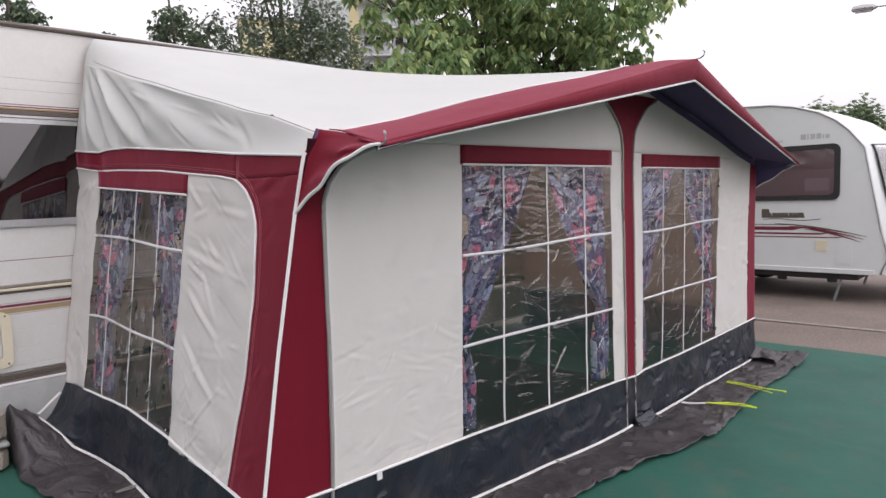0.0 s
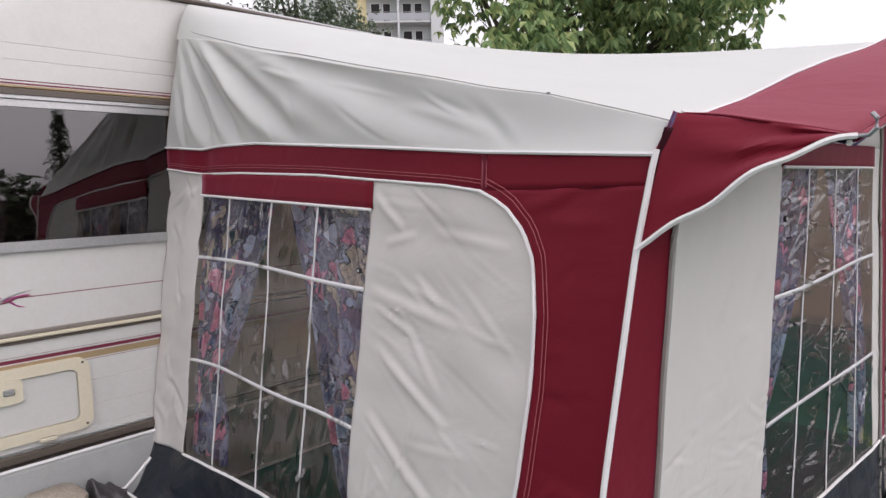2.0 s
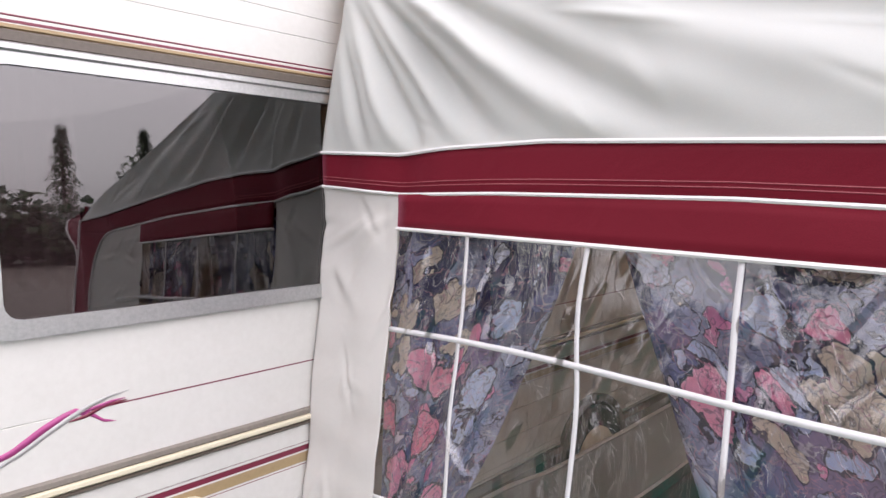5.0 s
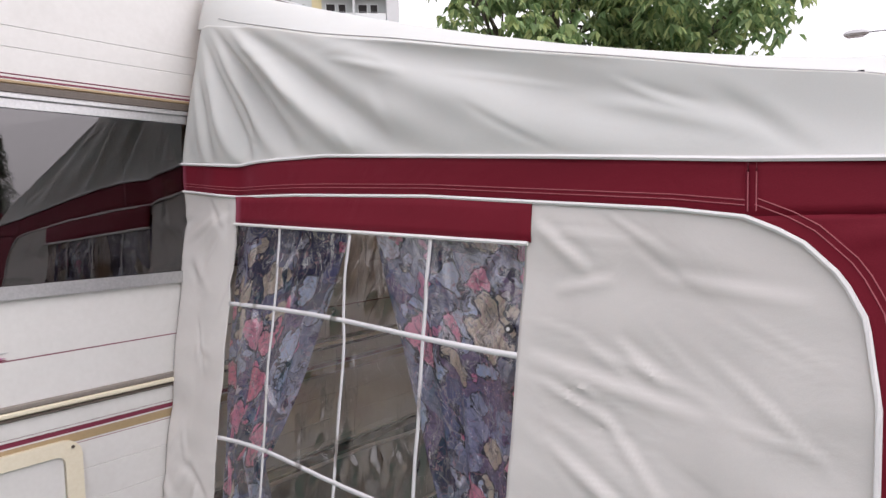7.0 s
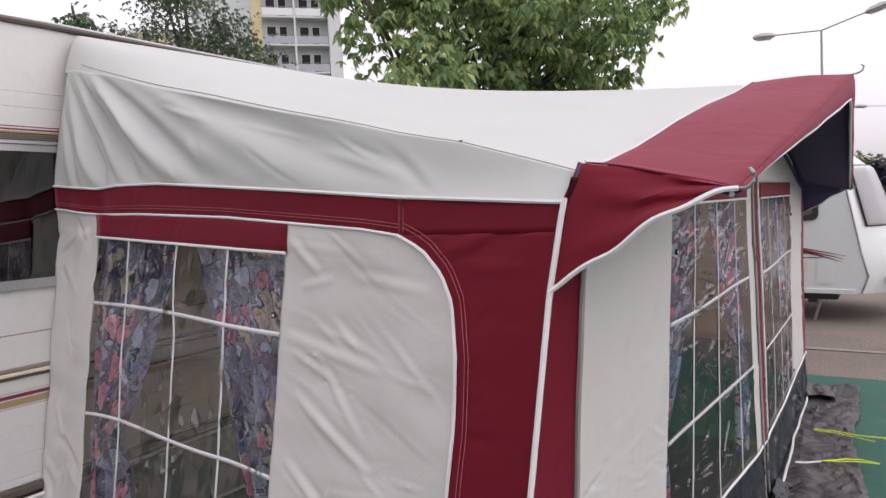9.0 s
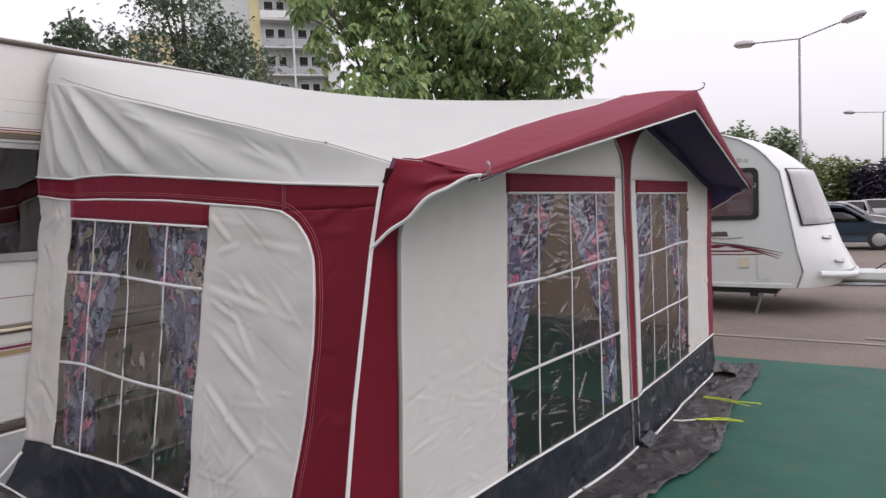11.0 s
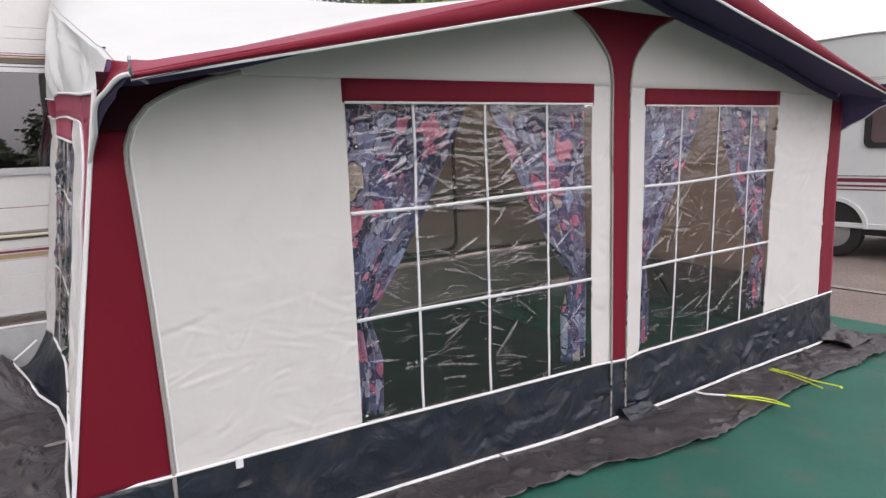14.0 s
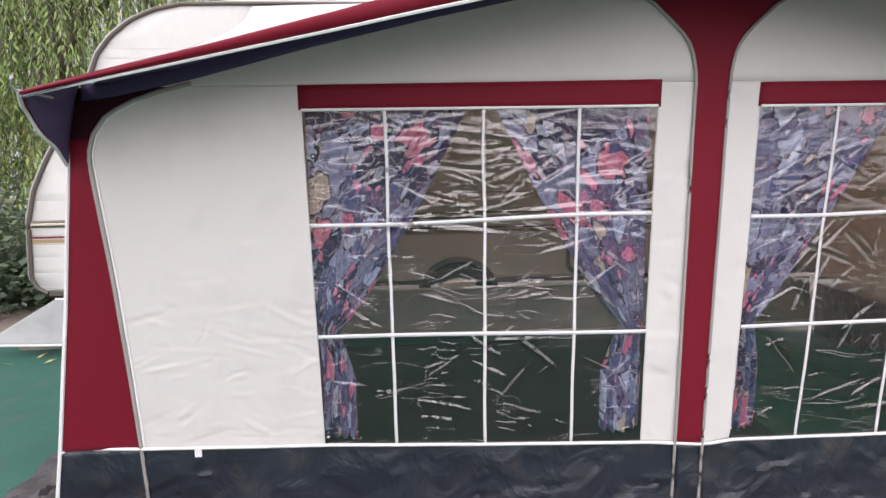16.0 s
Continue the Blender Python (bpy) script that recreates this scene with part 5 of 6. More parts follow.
tagged(Geo().grid(lambda u, v: (lerp(2.27, 2.50, u), lerp(-0.075, -0.15 + 0.02 * u, v), 0.058 + 0.025 * (1 - v) ** 2 + 0.012 * nz(u * 5, v * 4, 3) - 0.02 * v), 16, 10).ob("skirt_corner", M_SKIRT, thick=0.003), "folded dark plastic corner of the skirt on the flap", "plastic flap")

# ---- second caravan ----
XW, ZC = 8.75, -0.14
van = thing("caravan", (9.8, 2.6, ZC), "white touring caravan with maroon stripes parked on tarmac", "caravan")
PROF = ((0.27, -0.27), (0.51, -0.35), (0.86, -0.27), (1.99, -0.06), (2.24, 0.13), (2.38, 0.28), (2.51, 0.49), (2.62, 0.80), (2.68, 1.1), (2.71, 1.6))
def van_ring(x, out):
    pts = []
    for z, y in PROF:
        bulge = out * table(z, ((0.27, 0.50), (0.42, 0.62), (0.55, 0.60), (0.9, 0.50), (1.15, 0.44), (2.0, 0.30), (2.3, 0.22), (2.5, 0.08), (2.62, 0.03), (2.8, 0)))
        pts.append((x, y - bulge, z + 0.03 * out * (1 if z > 2.3 else 0)))
    return pts + [(x, 4.6, 2.71 + 0.03 * out), (x, 5.3, 2.66), (x, 5.75, 2.3), (x, 5.9, 1.2), (x, 5.9, 0.27)]
g = Geo().loft([van_ring(XW, 0.0), van_ring(XW + 0.03, 0.06), van_ring(XW + 0.14, 0.35), van_ring(XW + 0.35, 0.72), van_ring(XW + 0.65, 0.93), van_ring(XW + 1.1, 1.0), van_ring(XW + 1.55, 0.93), van_ring(XW + 1.85, 0.72), van_ring(XW + 2.06, 0.35), van_ring(XW + 2.2, 0.0)], True)
g.ob("shell", M_SHELL2, van, "glossy white body with bulging front")
Geo().tube([(XW - 0.008, y, z) for z, y in PROF] + [(XW - 0.008, 4.6, 2.71)], 0.013, 6).ob("edge_trim", M_ALU, van)
def vbar(y0, y1, z0, z1, m, name="stripe", proud=0.004, slant=0.0, label=""):
    poly = [(y0 - slant, z0), (y1, z0), (y1, z1), (y0, z1)]
    return Geo().prism(poly, 'x', XW - proud, XW + 0.002).ob(name, m, van, label)
vbar(0.62, 5.7, 0.86, 0.91, M_MAROON, slant=-0.18)
vbar(0.35, 5.7, 0.80, 0.825, M_MAROON, slant=-0.1)
vbar(0.15, 5.7, 0.755, 0.77, M_MAROON, slant=-0.1)
vbar(0.80, 5.7, 0.935, 0.945, M_BROWN)
for k in range(3):
    Geo().tube([(XW - 0.004, lerp(1.05 - 0.2 * k, -0.10 + 0.03 * k, i / 16), 0.955 - 0.02 * k - 0.17 * (i / 16) ** 1.6 - 0.02 * k) for i in range(17)], lambda t: 0.010 * math.sin(math.pi * min(0.98, t + 0.02)) + 0.002, 4).ob("stripe", M_MAROON if k else M_BROWN, van)
vbar(0.95, 4.8, 2.155, 2.165, M_ALU)
vbar(0.95, 4.8, 2.135, 2.142, M_ALU)
for k, w in enumerate((0.07, 0.02, 0.06, 0.06, 0.02, 0.05)):
    y = 0.72 - sum((0.085, 0.04, 0.075, 0.075, 0.035, 0.06)[:k])
    vbar(y - w, y, 2.15, 2.15 + (0.075 if k in (0, 1, 2, 3) else 0.055), M_ALU, "name_bar", 0.003)
for k, w in enumerate((0.10, 0.02, 0.05, 0.05, 0.05, 0.03, 0.05, 0.04, 0.08)):
    y = 1.23 - sum((0.11, 0.035, 0.06, 0.06, 0.06, 0.045, 0.06, 0.05, 0.08)[:k])
    vbar(y - w, y, 1.04, 1.04 + (0.13 if k == 0 else 0.075), M_BROWN, "name_bar", 0.003, 0.02)
Geo().tube([(XW - 0.003, lerp(1.2, 0.45, i / 14), 1.015 + 0.012 * math.sin(i * 0.5)) for i in range(15)], 0.005, 4).ob("name_underline", M_BROWN, van)
vw = ring(rounded(0.22, 1.52, 1.29, 2.07, 0.09), rounded(0.29, 1.45, 1.36, 2.0, 0.07), 'x', XW - 0.03, XW + 0.002).ob("window_frame", M_BLACK, van, "black rubber window frame")
Geo().prism(rounded(0.28, 1.46, 1.35, 2.01, 0.07), 'x', XW - 0.012, XW - 0.006).ob("window_pane", M_PALEGLASS, vw, "pinkish smoked pane")
Geo().prism(rounded(0.28, 1.46, 1.35, 2.01, 0.07), 'x', XW - 0.005, XW + 0.0).ob("window_blind", M_NET, vw)
Geo().box(XW - 0.0058, XW - 0.0052, 0.35, 0.66, 1.42, 1.60).ob("blind_patch", M_TAPE, vw)
vbar(0.36, 0.50, 0.57, 0.72, M_CREAM, "vent_cover", 0.02, label="cream plastic vent cover")
Geo().prism(rounded(0.06, 0.25, 0.40, 0.74, 0.03), 'x', XW - 0.015, XW).ob("locker_flap", M_SHELL2, van, "white locker flap")
Geo().box(XW - 0.02, XW + 0.01, -0.2, 5.8, 0.26, 0.33, 0.006).ob("sill_rail", M_SHELL2, van)
Geo().box(XW + 0.05, XW + 2.1, 0.0, 5.7, 0.17, 0.27, 0.01).ob("chassis", M_BLACK, van)
for y in (0.25, 0.9):
    Geo().box(XW + 0.05, XW + 0.12, y, y + 0.12, 0.12, 0.2, 0.01).ob("chassis_bracket", M_BLACK, van)
for y in (0.2, 5.3):
    for x in (XW + 0.12, XW + 2.05):
        Geo().tube([(x, y, 0.2), (x + 0.03, y + 0.1, ZC - 0.012)], 0.02, 6).ob("steady_leg", M_STEEL, van)
for x0 in (XW + 0.03, XW + 2.0):
    vwh = Geo().loft([[(x, 1.83 + r * math.cos(a), 0.19 + r * math.sin(a)) for a in [2 * math.pi * k / 28 for k in range(28)]] for r, x in ((0.2, x0), (0.28, x0 - 0.01), (0.33, x0 + 0.01), (0.335, x0 + 0.09), (0.31, x0 + 0.18))], True).ob("wheel", M_BLACK, van)
    Geo().loft([[(x, 1.83 + r * math.cos(a), 0.19 + r * math.sin(a)) for a in [2 * math.pi * k / 28 for k in range(28)]] for r, x in ((0.05, x0 - 0.02), (0.16, x0 - 0.012), (0.2, x0 - 0.004))], True).ob("wheel_rim", M_ALU, vwh)
ring(arc(1.83, 0.26, 0.42, 0.40, 0, 180, 16), arc(1.83, 0.26, 0.37, 0.35, 0, 180, 16), 'x', XW - 0.03, XW + 0.01).ob("wheel_arch", M_SHELL2, van)
Geo().prism(arc(1.83, 0.26, 0.372, 0.352, 0, 180, 16), 'x', XW - 0.003, XW + 0.02).ob("wheel_well", M_DARK, van)
# front window of three panes, lying on the bulged front
def van_front(x, z, lift):
    out = table(abs(x - XW - 1.1), ((0, 1.0), (0.45, 0.93), (0.75, 0.72), (0.96, 0.35), (1.07, 0.06), (1.1, 0)))
    y = table(z, PROF) - out * table(z, ((0.27, 0.50), (0.42, 0.62), (0.55, 0.60), (0.9, 0.50), (1.15, 0.44), (2.0, 0.30), (2.3, 0.22)))
    return Vector((x, y - lift, z))
Geo().grid(lambda u, v: van_front(lerp(XW + 0.09, XW + 2.11, u), lerp(1.18, 2.03, v), 0.018), 40, 10).ob("front_window_frame", M_BLACK, van, "black seal of the front window", thick=0.01)
for a, b in ((0.10, 0.75), (0.77, 1.43), (1.45, 2.10)):
    Geo().grid(lambda u, v, a=a, b=b: van_front(lerp(XW + a, XW + b, u), lerp(1.195, 2.015, v), 0.032), 20, 8).ob("front_blind", M_TAPE, van, "closed white blind behind the front window", thick=0.004)
    Geo().grid(lambda u, v, a=a, b=b: van_front(lerp(XW + a, XW + b, u), lerp(1.21, 2.0, v), 0.042), 20, 8).ob("front_pane", M_CLEARGLASS, van)
Geo().tube([van_front(lerp(XW + 0.12, XW + 2.08, i / 30), 0.47 - 0.05 * math.sin(math.pi * i / 30), 0.03) for i in range(31)], 0.045, 8).ob("bumper_lip", M_SHELL2, van)
for x, z in ((XW + 0.40, 0.98), (XW + 0.42, 0.63), (XW + 1.8, 0.98), (XW + 1.78, 0.63)):
    Geo().tube([van_front(x - 0.09, z + 0.02, 0.02), van_front(x, z, 0.05), van_front(x + 0.09, z + 0.02, 0.02)], 0.022, 6).ob("grab_handle", M_ALU, van)
for x in (XW + 0.7, XW + 1.5):
    Geo().tube([(x, 0.2, 0.24), (XW + 1.1, -1.75, 0.24)], 0.035, 6).ob("drawbar", M_STEEL, van)
Geo().box(XW + 0.95, XW + 1.25, -1.9, -0.75, 0.28, 0.46, 0.04).ob("hitch_cover", M_SHELL2, van, "white hitch cover")
Geo().box(XW + 1.0, XW + 1.2, -2.2, -1.7, 0.24, 0.38, 0.03).ob("coupling", M_BLACK, van)
Geo().tube([(XW + 1.0, -1.55, 0.46), (XW + 1.0, -1.58, 0.66), (XW + 1.0, -1.5, 0.68)], 0.014, 6).ob("handbrake", M_BLACK, van)
Geo().tube([(XW + 1.0, lerp(-1.2, -1.75, i / 12), 0.47 + 0.14 * math.sin(math.pi * i / 12)) for i in range(13)], 0.010, 6).ob("cable", M_BLACK, van)
Geo().tube([(XW + 0.95, -1.55, 0.25), (XW + 0.95, -1.55, 0.02)], 0.022, 8).ob("jockey_post", M_STEEL, van)
Geo().loft([[(x, -1.55 + r * math.cos(a), 0.0 + r * math.sin(a)) for a in [2 * math.pi * k / 20 for k in range(20)]] for r, x in ((0.06, XW + 0.92), (0.14, XW + 0.925), (0.14, XW + 0.985), (0.06, XW + 0.99))], True).ob("jockey_wheel", M_BLACK, van)

# ---- trees ----
def tree(name, at, height, trunk_r, clumps, leaf, count, size, material, label, seed, drop_=0.5, long=1.0):
    """Tapered trunk, limbs to every clump, and a crown of single leaves. clumps: (dx, dy, z, radius)."""
    rnd = random.Random(seed)
    t = thing(name, at, label, "tree")
    x0, y0, z0 = at
    g = Geo()
    top = [(x0 + 0.15 * nz(seed, k * 0.4, 0), y0 + 0.15 * nz(seed, k * 0.4, 3), z0 + height * k / 8) for k in range(9)]
    g.tube(top, lambda s: trunk_r * (1 - 0.75 * s), 9)
    for cx, cy, cz, r in clumps:
        b = Vector(top[min(8, max(2, int(8 * (cz - z0) / height * 0.62)))])
        e = Vector((x0 + cx, y0 + cy, cz))
        g.tube([b.lerp(e, s) + Vector((0, 0, 0.25 * math.sin(math.pi * s))) for s in (0, 0.25, 0.5, 0.75, 1)], lambda s: trunk_r * 0.38 * (1 - 0.8 * s), 6)
        for k in range(7):
            d = Vector((rnd.gauss(0, 1), rnd.gauss(0, 1), rnd.gauss(0, 0.7))).normalized() * r * 0.85
            s0 = b.lerp(e, rnd.uniform(0.55, 1))
            g.tube([s0, s0.lerp(e + d, 0.5) + Vector((0, 0, 0.06)), e + d], lambda s: trunk_r * 0.10 * (1 - 0.8 * s), 4)
    g.ob("trunk", M_BARK, t, "grey-brown trunk with limbs")
    v, f = [], []
    tot = sum(r ** 2 for *_, r in clumps)
    for cx, cy, cz, r in clumps:
        c = Vector((x0 + cx, y0 + cy, cz))
        # sub-clusters give an uneven outline with gaps
        subs = []
        for k in range(max(6, int(16 * r))):
            d = Vector((rnd.gauss(0, 1), rnd.gauss(0, 1), rnd.gauss(0, 0.8)))
            d = d.normalized() * r * (rnd.random() ** 0.45)
            subs.append((c + d, r * rnd.uniform(0.16, 0.34)))
        for k in range(int(count * r * r / tot)):
            sc, sr = subs[rnd.randrange(len(subs))]
            p = sc + Vector((rnd.gauss(0, 0.6), rnd.gauss(0, 0.6), rnd.gauss(0, 0.5))) * sr
            az, s = rnd.uniform(0, 6.283), size * rnd.uniform(0.6, 1.3)
            for m_ in range(leaf):
                a2 = az + (m_ - (leaf - 1) / 2) * 0.75
                out = Vector((math.cos(a2), math.sin(a2), -drop_ * rnd.uniform(0.4, 1.6))).normalized()
                side = out.cross(Vector((rnd.gauss(0, 0.35), rnd.gauss(0, 0.35), 1))).normalized()
                nrm = side.cross(out)
                L, W = s * long, s * 0.26
                o = len(v)
                v += [p[:], (p + out * L * 0.45 + side * W + nrm * W * 0.3)[:], (p + out * L - Vector((0, 0, L * 0.25)))[:], (p + out * L * 0.45 - side * W + nrm * W * 0.3)[:]]
                f.append((o, o + 1, o + 2, o + 3))
    g2 = Geo()
    g2.v, g2.f = v, f
    me = bpy.data.meshes.new("crown")
    me.from_pydata(v, [], f)
    me.materials.append(material)
    ob = new("crown", me)
    attach(ob, t)
    tagged(ob, "", kind="stuff")
    return t


random.seed(5)
tree("maple_tree", (6.2, 4.5, -0.1), 5.6, 0.16,
     ((-1.9, -0.7, 3.3, 0.8), (-1.1, -1.0, 3.7, 1.1), (-0.2, -1.7, 3.6, 1.1), (0.3, -2.2, 3.9, 0.75), (-1.2, -0.4, 4.7, 1.0), (-0.4, -0.9, 4.9, 1.3), (0.4, -1.6, 4.9, 0.85), (-2.3, -0.3, 4.2, 0.55), (-0.6, -1.4, 3.0, 0.8), (0.6, -1.0, 3.2, 0.8), (-0.5, 0, 5.8, 1.2), (0.1, -0.7, 2.7, 0.7)),
     3, 9500, 0.12, M_LEAF, "leafy green maple with drooping three-part leaves", 11, 0.75)
tree("broadleaf_tree", (16.8, 27.1, -0.1), 13.0, 0.3,
     ((-2.0, 0.6, 8.8, 3.0), (1.2, -0.8, 8.4, 3.0), (-0.4, 0, 11.6, 3.0), (2.2, -1.2, 7.2, 1.8), (-3.4, 1.2, 6.8, 2.2), (0.4, -0.4, 6.2, 2.6), (-1.2, 0.4, 14.0, 2.2), (-5.4, 2.0, 7.6, 2.0), (1.8, -0.8, 10.2, 1.8)),
     2, 16000, 0.19, M_LEAF_DARK, "dense dark green broadleaf tree far behind the caravan", 21, 0.5)
tree("broadleaf_tree", (5.9, 14.9, -0.1), 7.0, 0.12,
     ((0, 0, 5.0, 0.9), (0.3, 0, 6.1, 0.9), (-0.8, 0.2, 4.7, 0.6), (0.7, -0.2, 4.7, 0.7), (-1.6, 0.3, 4.9, 0.5), (-1.5, 0.4, 5.7, 0.4)),
     2, 2800, 0.15, M_LEAF_DARK, "thin dark green tree with open crown", 31, 0.5)
tree("broadleaf_tree", (2.6, 16.5, -0.1), 7.0, 0.14,
     ((0, 0, 5.0, 1.1), (-1.0, 0.2, 5.3, 1.0), (0.9, 0, 5.4, 0.7), (-0.2, 0, 6.3, 1.0), (-2.0, 0.3, 4.9, 0.9)),
     2, 3600, 0.15, M_LEAF_DARK, "dark green tree with open crown", 41, 0.5)

# weeping willow beside the caravan's nose
def willow(at):
    rnd = random.Random(77)
    t = thing("willow_tree", at, "weeping willow with long hanging yellow-green strands", "tree")
    x0, y0, z0 = at
    g = Geo()
    g.tube([(x0 + 0.1 * k * nz(k, 1, 2, 0.5), y0, z0 + 0.8 * k) for k in range(7)], lambda s: 0.25 * (1 - 0.6 * s), 10)
    tips = []
    for k in range(26):
        a = rnd.uniform(0, 6.283)
        r = rnd.uniform(0.6, 2.9)
        e = Vector((x0 + r * math.cos(a), y0 + r * math.sin(a), z0 + rnd.uniform(3.6, 6.2) - 0.3 * r))
        b = Vector((x0, y0, z0 + rnd.uniform(2.5, 4.4)))
        g.tube([b.lerp(e, s) + Vector((0, 0, 0.5 * math.sin(math.pi * s))) for s in (0, 0.3, 0.6, 1)], lambda s: 0.07 * (1 - 0.8 * s), 5)
        tips.append((b, e))
    g.ob("trunk", M_BARK, t, "grey trunk with arching limbs")
    v, f = [], []
    twigs = Geo()
    for k in range(560):
        b, e = tips[rnd.randrange(len(tips))]
        s = rnd.uniform(0.35, 1.0)
        p = b.lerp(e, s) + Vector((rnd.gauss(0, 0.28), rnd.gauss(0, 0.28), 0.5 * math.sin(math.pi * s)))
        n_ = int(rnd.uniform(24, 70))
        low = z0 + rnd.uniform(0.25, 2.2)
        q = p.copy()
        dx, dy = rnd.gauss(0, 0.006), rnd.gauss(0, 0.006)
        line = [q.copy()]
        while q.z > low:
            q = q + Vector((dx, dy, -0.062))
            dx, dy = dx + rnd.gauss(0, 0.002), dy + rnd.gauss(0, 0.002)
            a = rnd.uniform(0, 6.283)
            out = Vector((math.cos(a) * 0.6, math.sin(a) * 0.6, -1)).normalized()
            side = out.cross(Vector((rnd.gauss(0, 1), rnd.gauss(0, 1), 0.1))).normalized() * 0.013
            o = len(v)
            L = rnd.uniform(0.07, 0.13)
            v += [q[:], (q + out * L * 0.4 + side)[:], (q + out * L)[:], (q + out * L * 0.4 - side)[:]]
            f.append((o, o + 1, o + 2, o + 3))
            line.append(q.copy())
        if len(line) > 8:
            twigs.tube(line[::6], 0.004, 3)
    me = bpy.data.meshes.new("strands")
    me.from_pydata(v, [], f)
    me.materials.append(M_LEAF_WIL)
    ob = new("strands", me)
    attach(ob, t)
    tagged(ob, kind="stuff")
    twigs.ob("twigs", M_BARK, t)


willow((-3.3, 6.6, -0.02))

# far belt of trees and hedge along the car park
def belt(name, segs, n, size, material, label, seed):
    rnd = random.Random(seed)
    v, f = [], []
    for k in range(n):
        x, y, h, w = segs[rnd.randrange(len(segs))]
        d = Vector((rnd.gauss(0, 1), rnd.gauss(0, 1), rnd.gauss(0, 1))).normalized() * (rnd.random() ** 0.3)
        p = Vector((x + d.x * w, y + d.y * w, ZC + h * 0.52 + d.z * h * 0.5))
        p += Vector((rnd.gauss(0, 0.2), rnd.gauss(0, 0.2), rnd.gauss(0, 0.2)))
        if p.z < ZC:
            continue
        a, s = rnd.uniform(0, 6.283), size * rnd.uniform(0.5, 1.4)
        out = Vector((math.cos(a), math.sin(a), rnd.uniform(-0.7, 0.5))).normalized()
        side = out.cross(Vector((rnd.gauss(0, 0.5), rnd.gauss(0, 0.5), 1))).normalized() * s * 0.5
        o = len(v)
        v += [p[:], (p + out * s * 0.5 + side)[:], (p + out * s)[:], (p + out * s * 0.5 - side)[:]]
        f.append((o, o + 1, o + 2, o + 3))
    me = bpy.data.meshes.new(name)
    me.from_pydata(v, [], f)
    me.materials.append(material)
    tagged(new(name, me), label, "trees", kind="stuff")


belt("far_trees", [(50, 10.5, 7.3, 1.8), (51, 8.8, 6.9, 1.8), (49, 7.6, 7.0, 1.5), (52, 5.4, 6.9, 1.7), (54, 12.5, 6.4, 1.8), (55, 15, 6.2, 2), (56, 19, 6.6, 2.4), (58, 23, 6.5, 2.6)], 42000, 0.30, M_LEAF_FAR_HAZED, "far dark green tree belt along the car park", 3)
belt("far_hedge", [(56, 4.3, 5.2, 1.7), (58, 2.4, 4.9, 1.7), (59, 0.9, 4.4, 1.5), (50, 7.0, 4.6, 1.3), (62, -4, 4.5, 2.5), (64, -9, 4.5, 3), (66, -15, 5, 3.5), (68, -22, 5, 4)], 18000, 0.32, M_LEAF_HEDGE_HAZED, "far yellow-green hedge along the car park", 4)
belt("far_purple_trees", [(57, 0.2, 4.1, 1.0), (58, -1.0, 4.4, 1.1), (59, -2.4, 4.2, 1.2)], 5000, 0.28, M_LEAF_PURPLE, "far row of dark purple-leaved trees", 6)

belt("undergrowth", [(-2.9, 4.6, 0.9, 0.6), (-3.9, 4.4, 1.2, 0.8), (-2.5, 5.2, 0.9, 0.6), (-5.0, 4.6, 1.4, 0.9), (-3.4, 5.6, 1.2, 0.8), (-3.6, 8.2, 2.2, 1.3), (-5.4, 8.4, 2.0, 1.3)], 9000, 0.10, M_LEAF_DARK, "dark leafy undergrowth below the willow", 8)
belt("far_conifers", [(1.5, -40, 5.0, 1.2), (15, -40, 6.0, 1.2), (-4, -42, 5.0, 1.5), (21, -42, 5.0, 1.6)], 7000, 0.3, M_LEAF_DARK, "far dark conifers across the site", 12)

def conifer(at, h, seed):
    """Straight trunk with tiers of drooping boughs that narrow to the tip."""
    rnd = random.Random(seed)
    t = thing("conifer_tree", at, "far dark green conifer with drooping tiers", "tree")
    x0, y0, z0 = at
    Geo().tube([(x0, y0, z0), (x0, y0, z0 + h * 0.5), (x0, y0, z0 + h)], lambda k: 0.16 * (1 - 0.9 * k), 7).ob("trunk", M_BARK, t)
    v, f = [], []
    for k in range(2600):
        up = rnd.random() ** 1.2
        tier = max(0.0, min(0.98, math.floor(up * 13) / 13 + rnd.gauss(0, 0.035)))
        a = rnd.uniform(0, 6.283)
        reach = 0.24 * h * (1 - tier) * rnd.random() ** 0.6 * (0.7 + 0.3 * math.sin(a * 3 + tier * 40)) + 0.05
        p = Vector((x0 + reach * math.cos(a), y0 + reach * math.sin(a), z0 + h * (0.12 + 0.88 * tier) - 0.28 * reach + rnd.gauss(0, 0.05)))
        out = Vector((math.cos(a + rnd.gauss(0, 0.5)), math.sin(a + rnd.gauss(0, 0.5)), -0.45)).normalized()
        side = out.cross(Vector((0, 0, 1))).normalized() * 0.06
        o = len(v)
        v += [p[:], (p + out * 0.16 + side)[:], (p + out * 0.34)[:], (p + out * 0.16 - side)[:]]
        f.append((o, o + 1, o + 2, o + 3))
    me = bpy.data.meshes.new("crown")
    me.from_pydata(v, [], f)
    me.materials.append(M_LEAF_DARK)
    attach(new("crown", me), t)


conifer((9.5, -36.0, -0.1), 7.4, 1)
conifer((13.6, -34.8, -0.1), 7.3, 2)

# treeline out of view, added so the window films mirror a dark horizon
belt("unseen_hedge", [(26 * math.cos(radians(a)) - 1, 26 * math.sin(radians(a)) - 2, 2.5 + 0.8 * math.sin(a * 1.7), 2.2) for a in range(152, 318, 5)], 26000, 0.5, M_LEAF_DARK, "unseen hedge and treeline behind the camera, added to darken window reflections", 15)

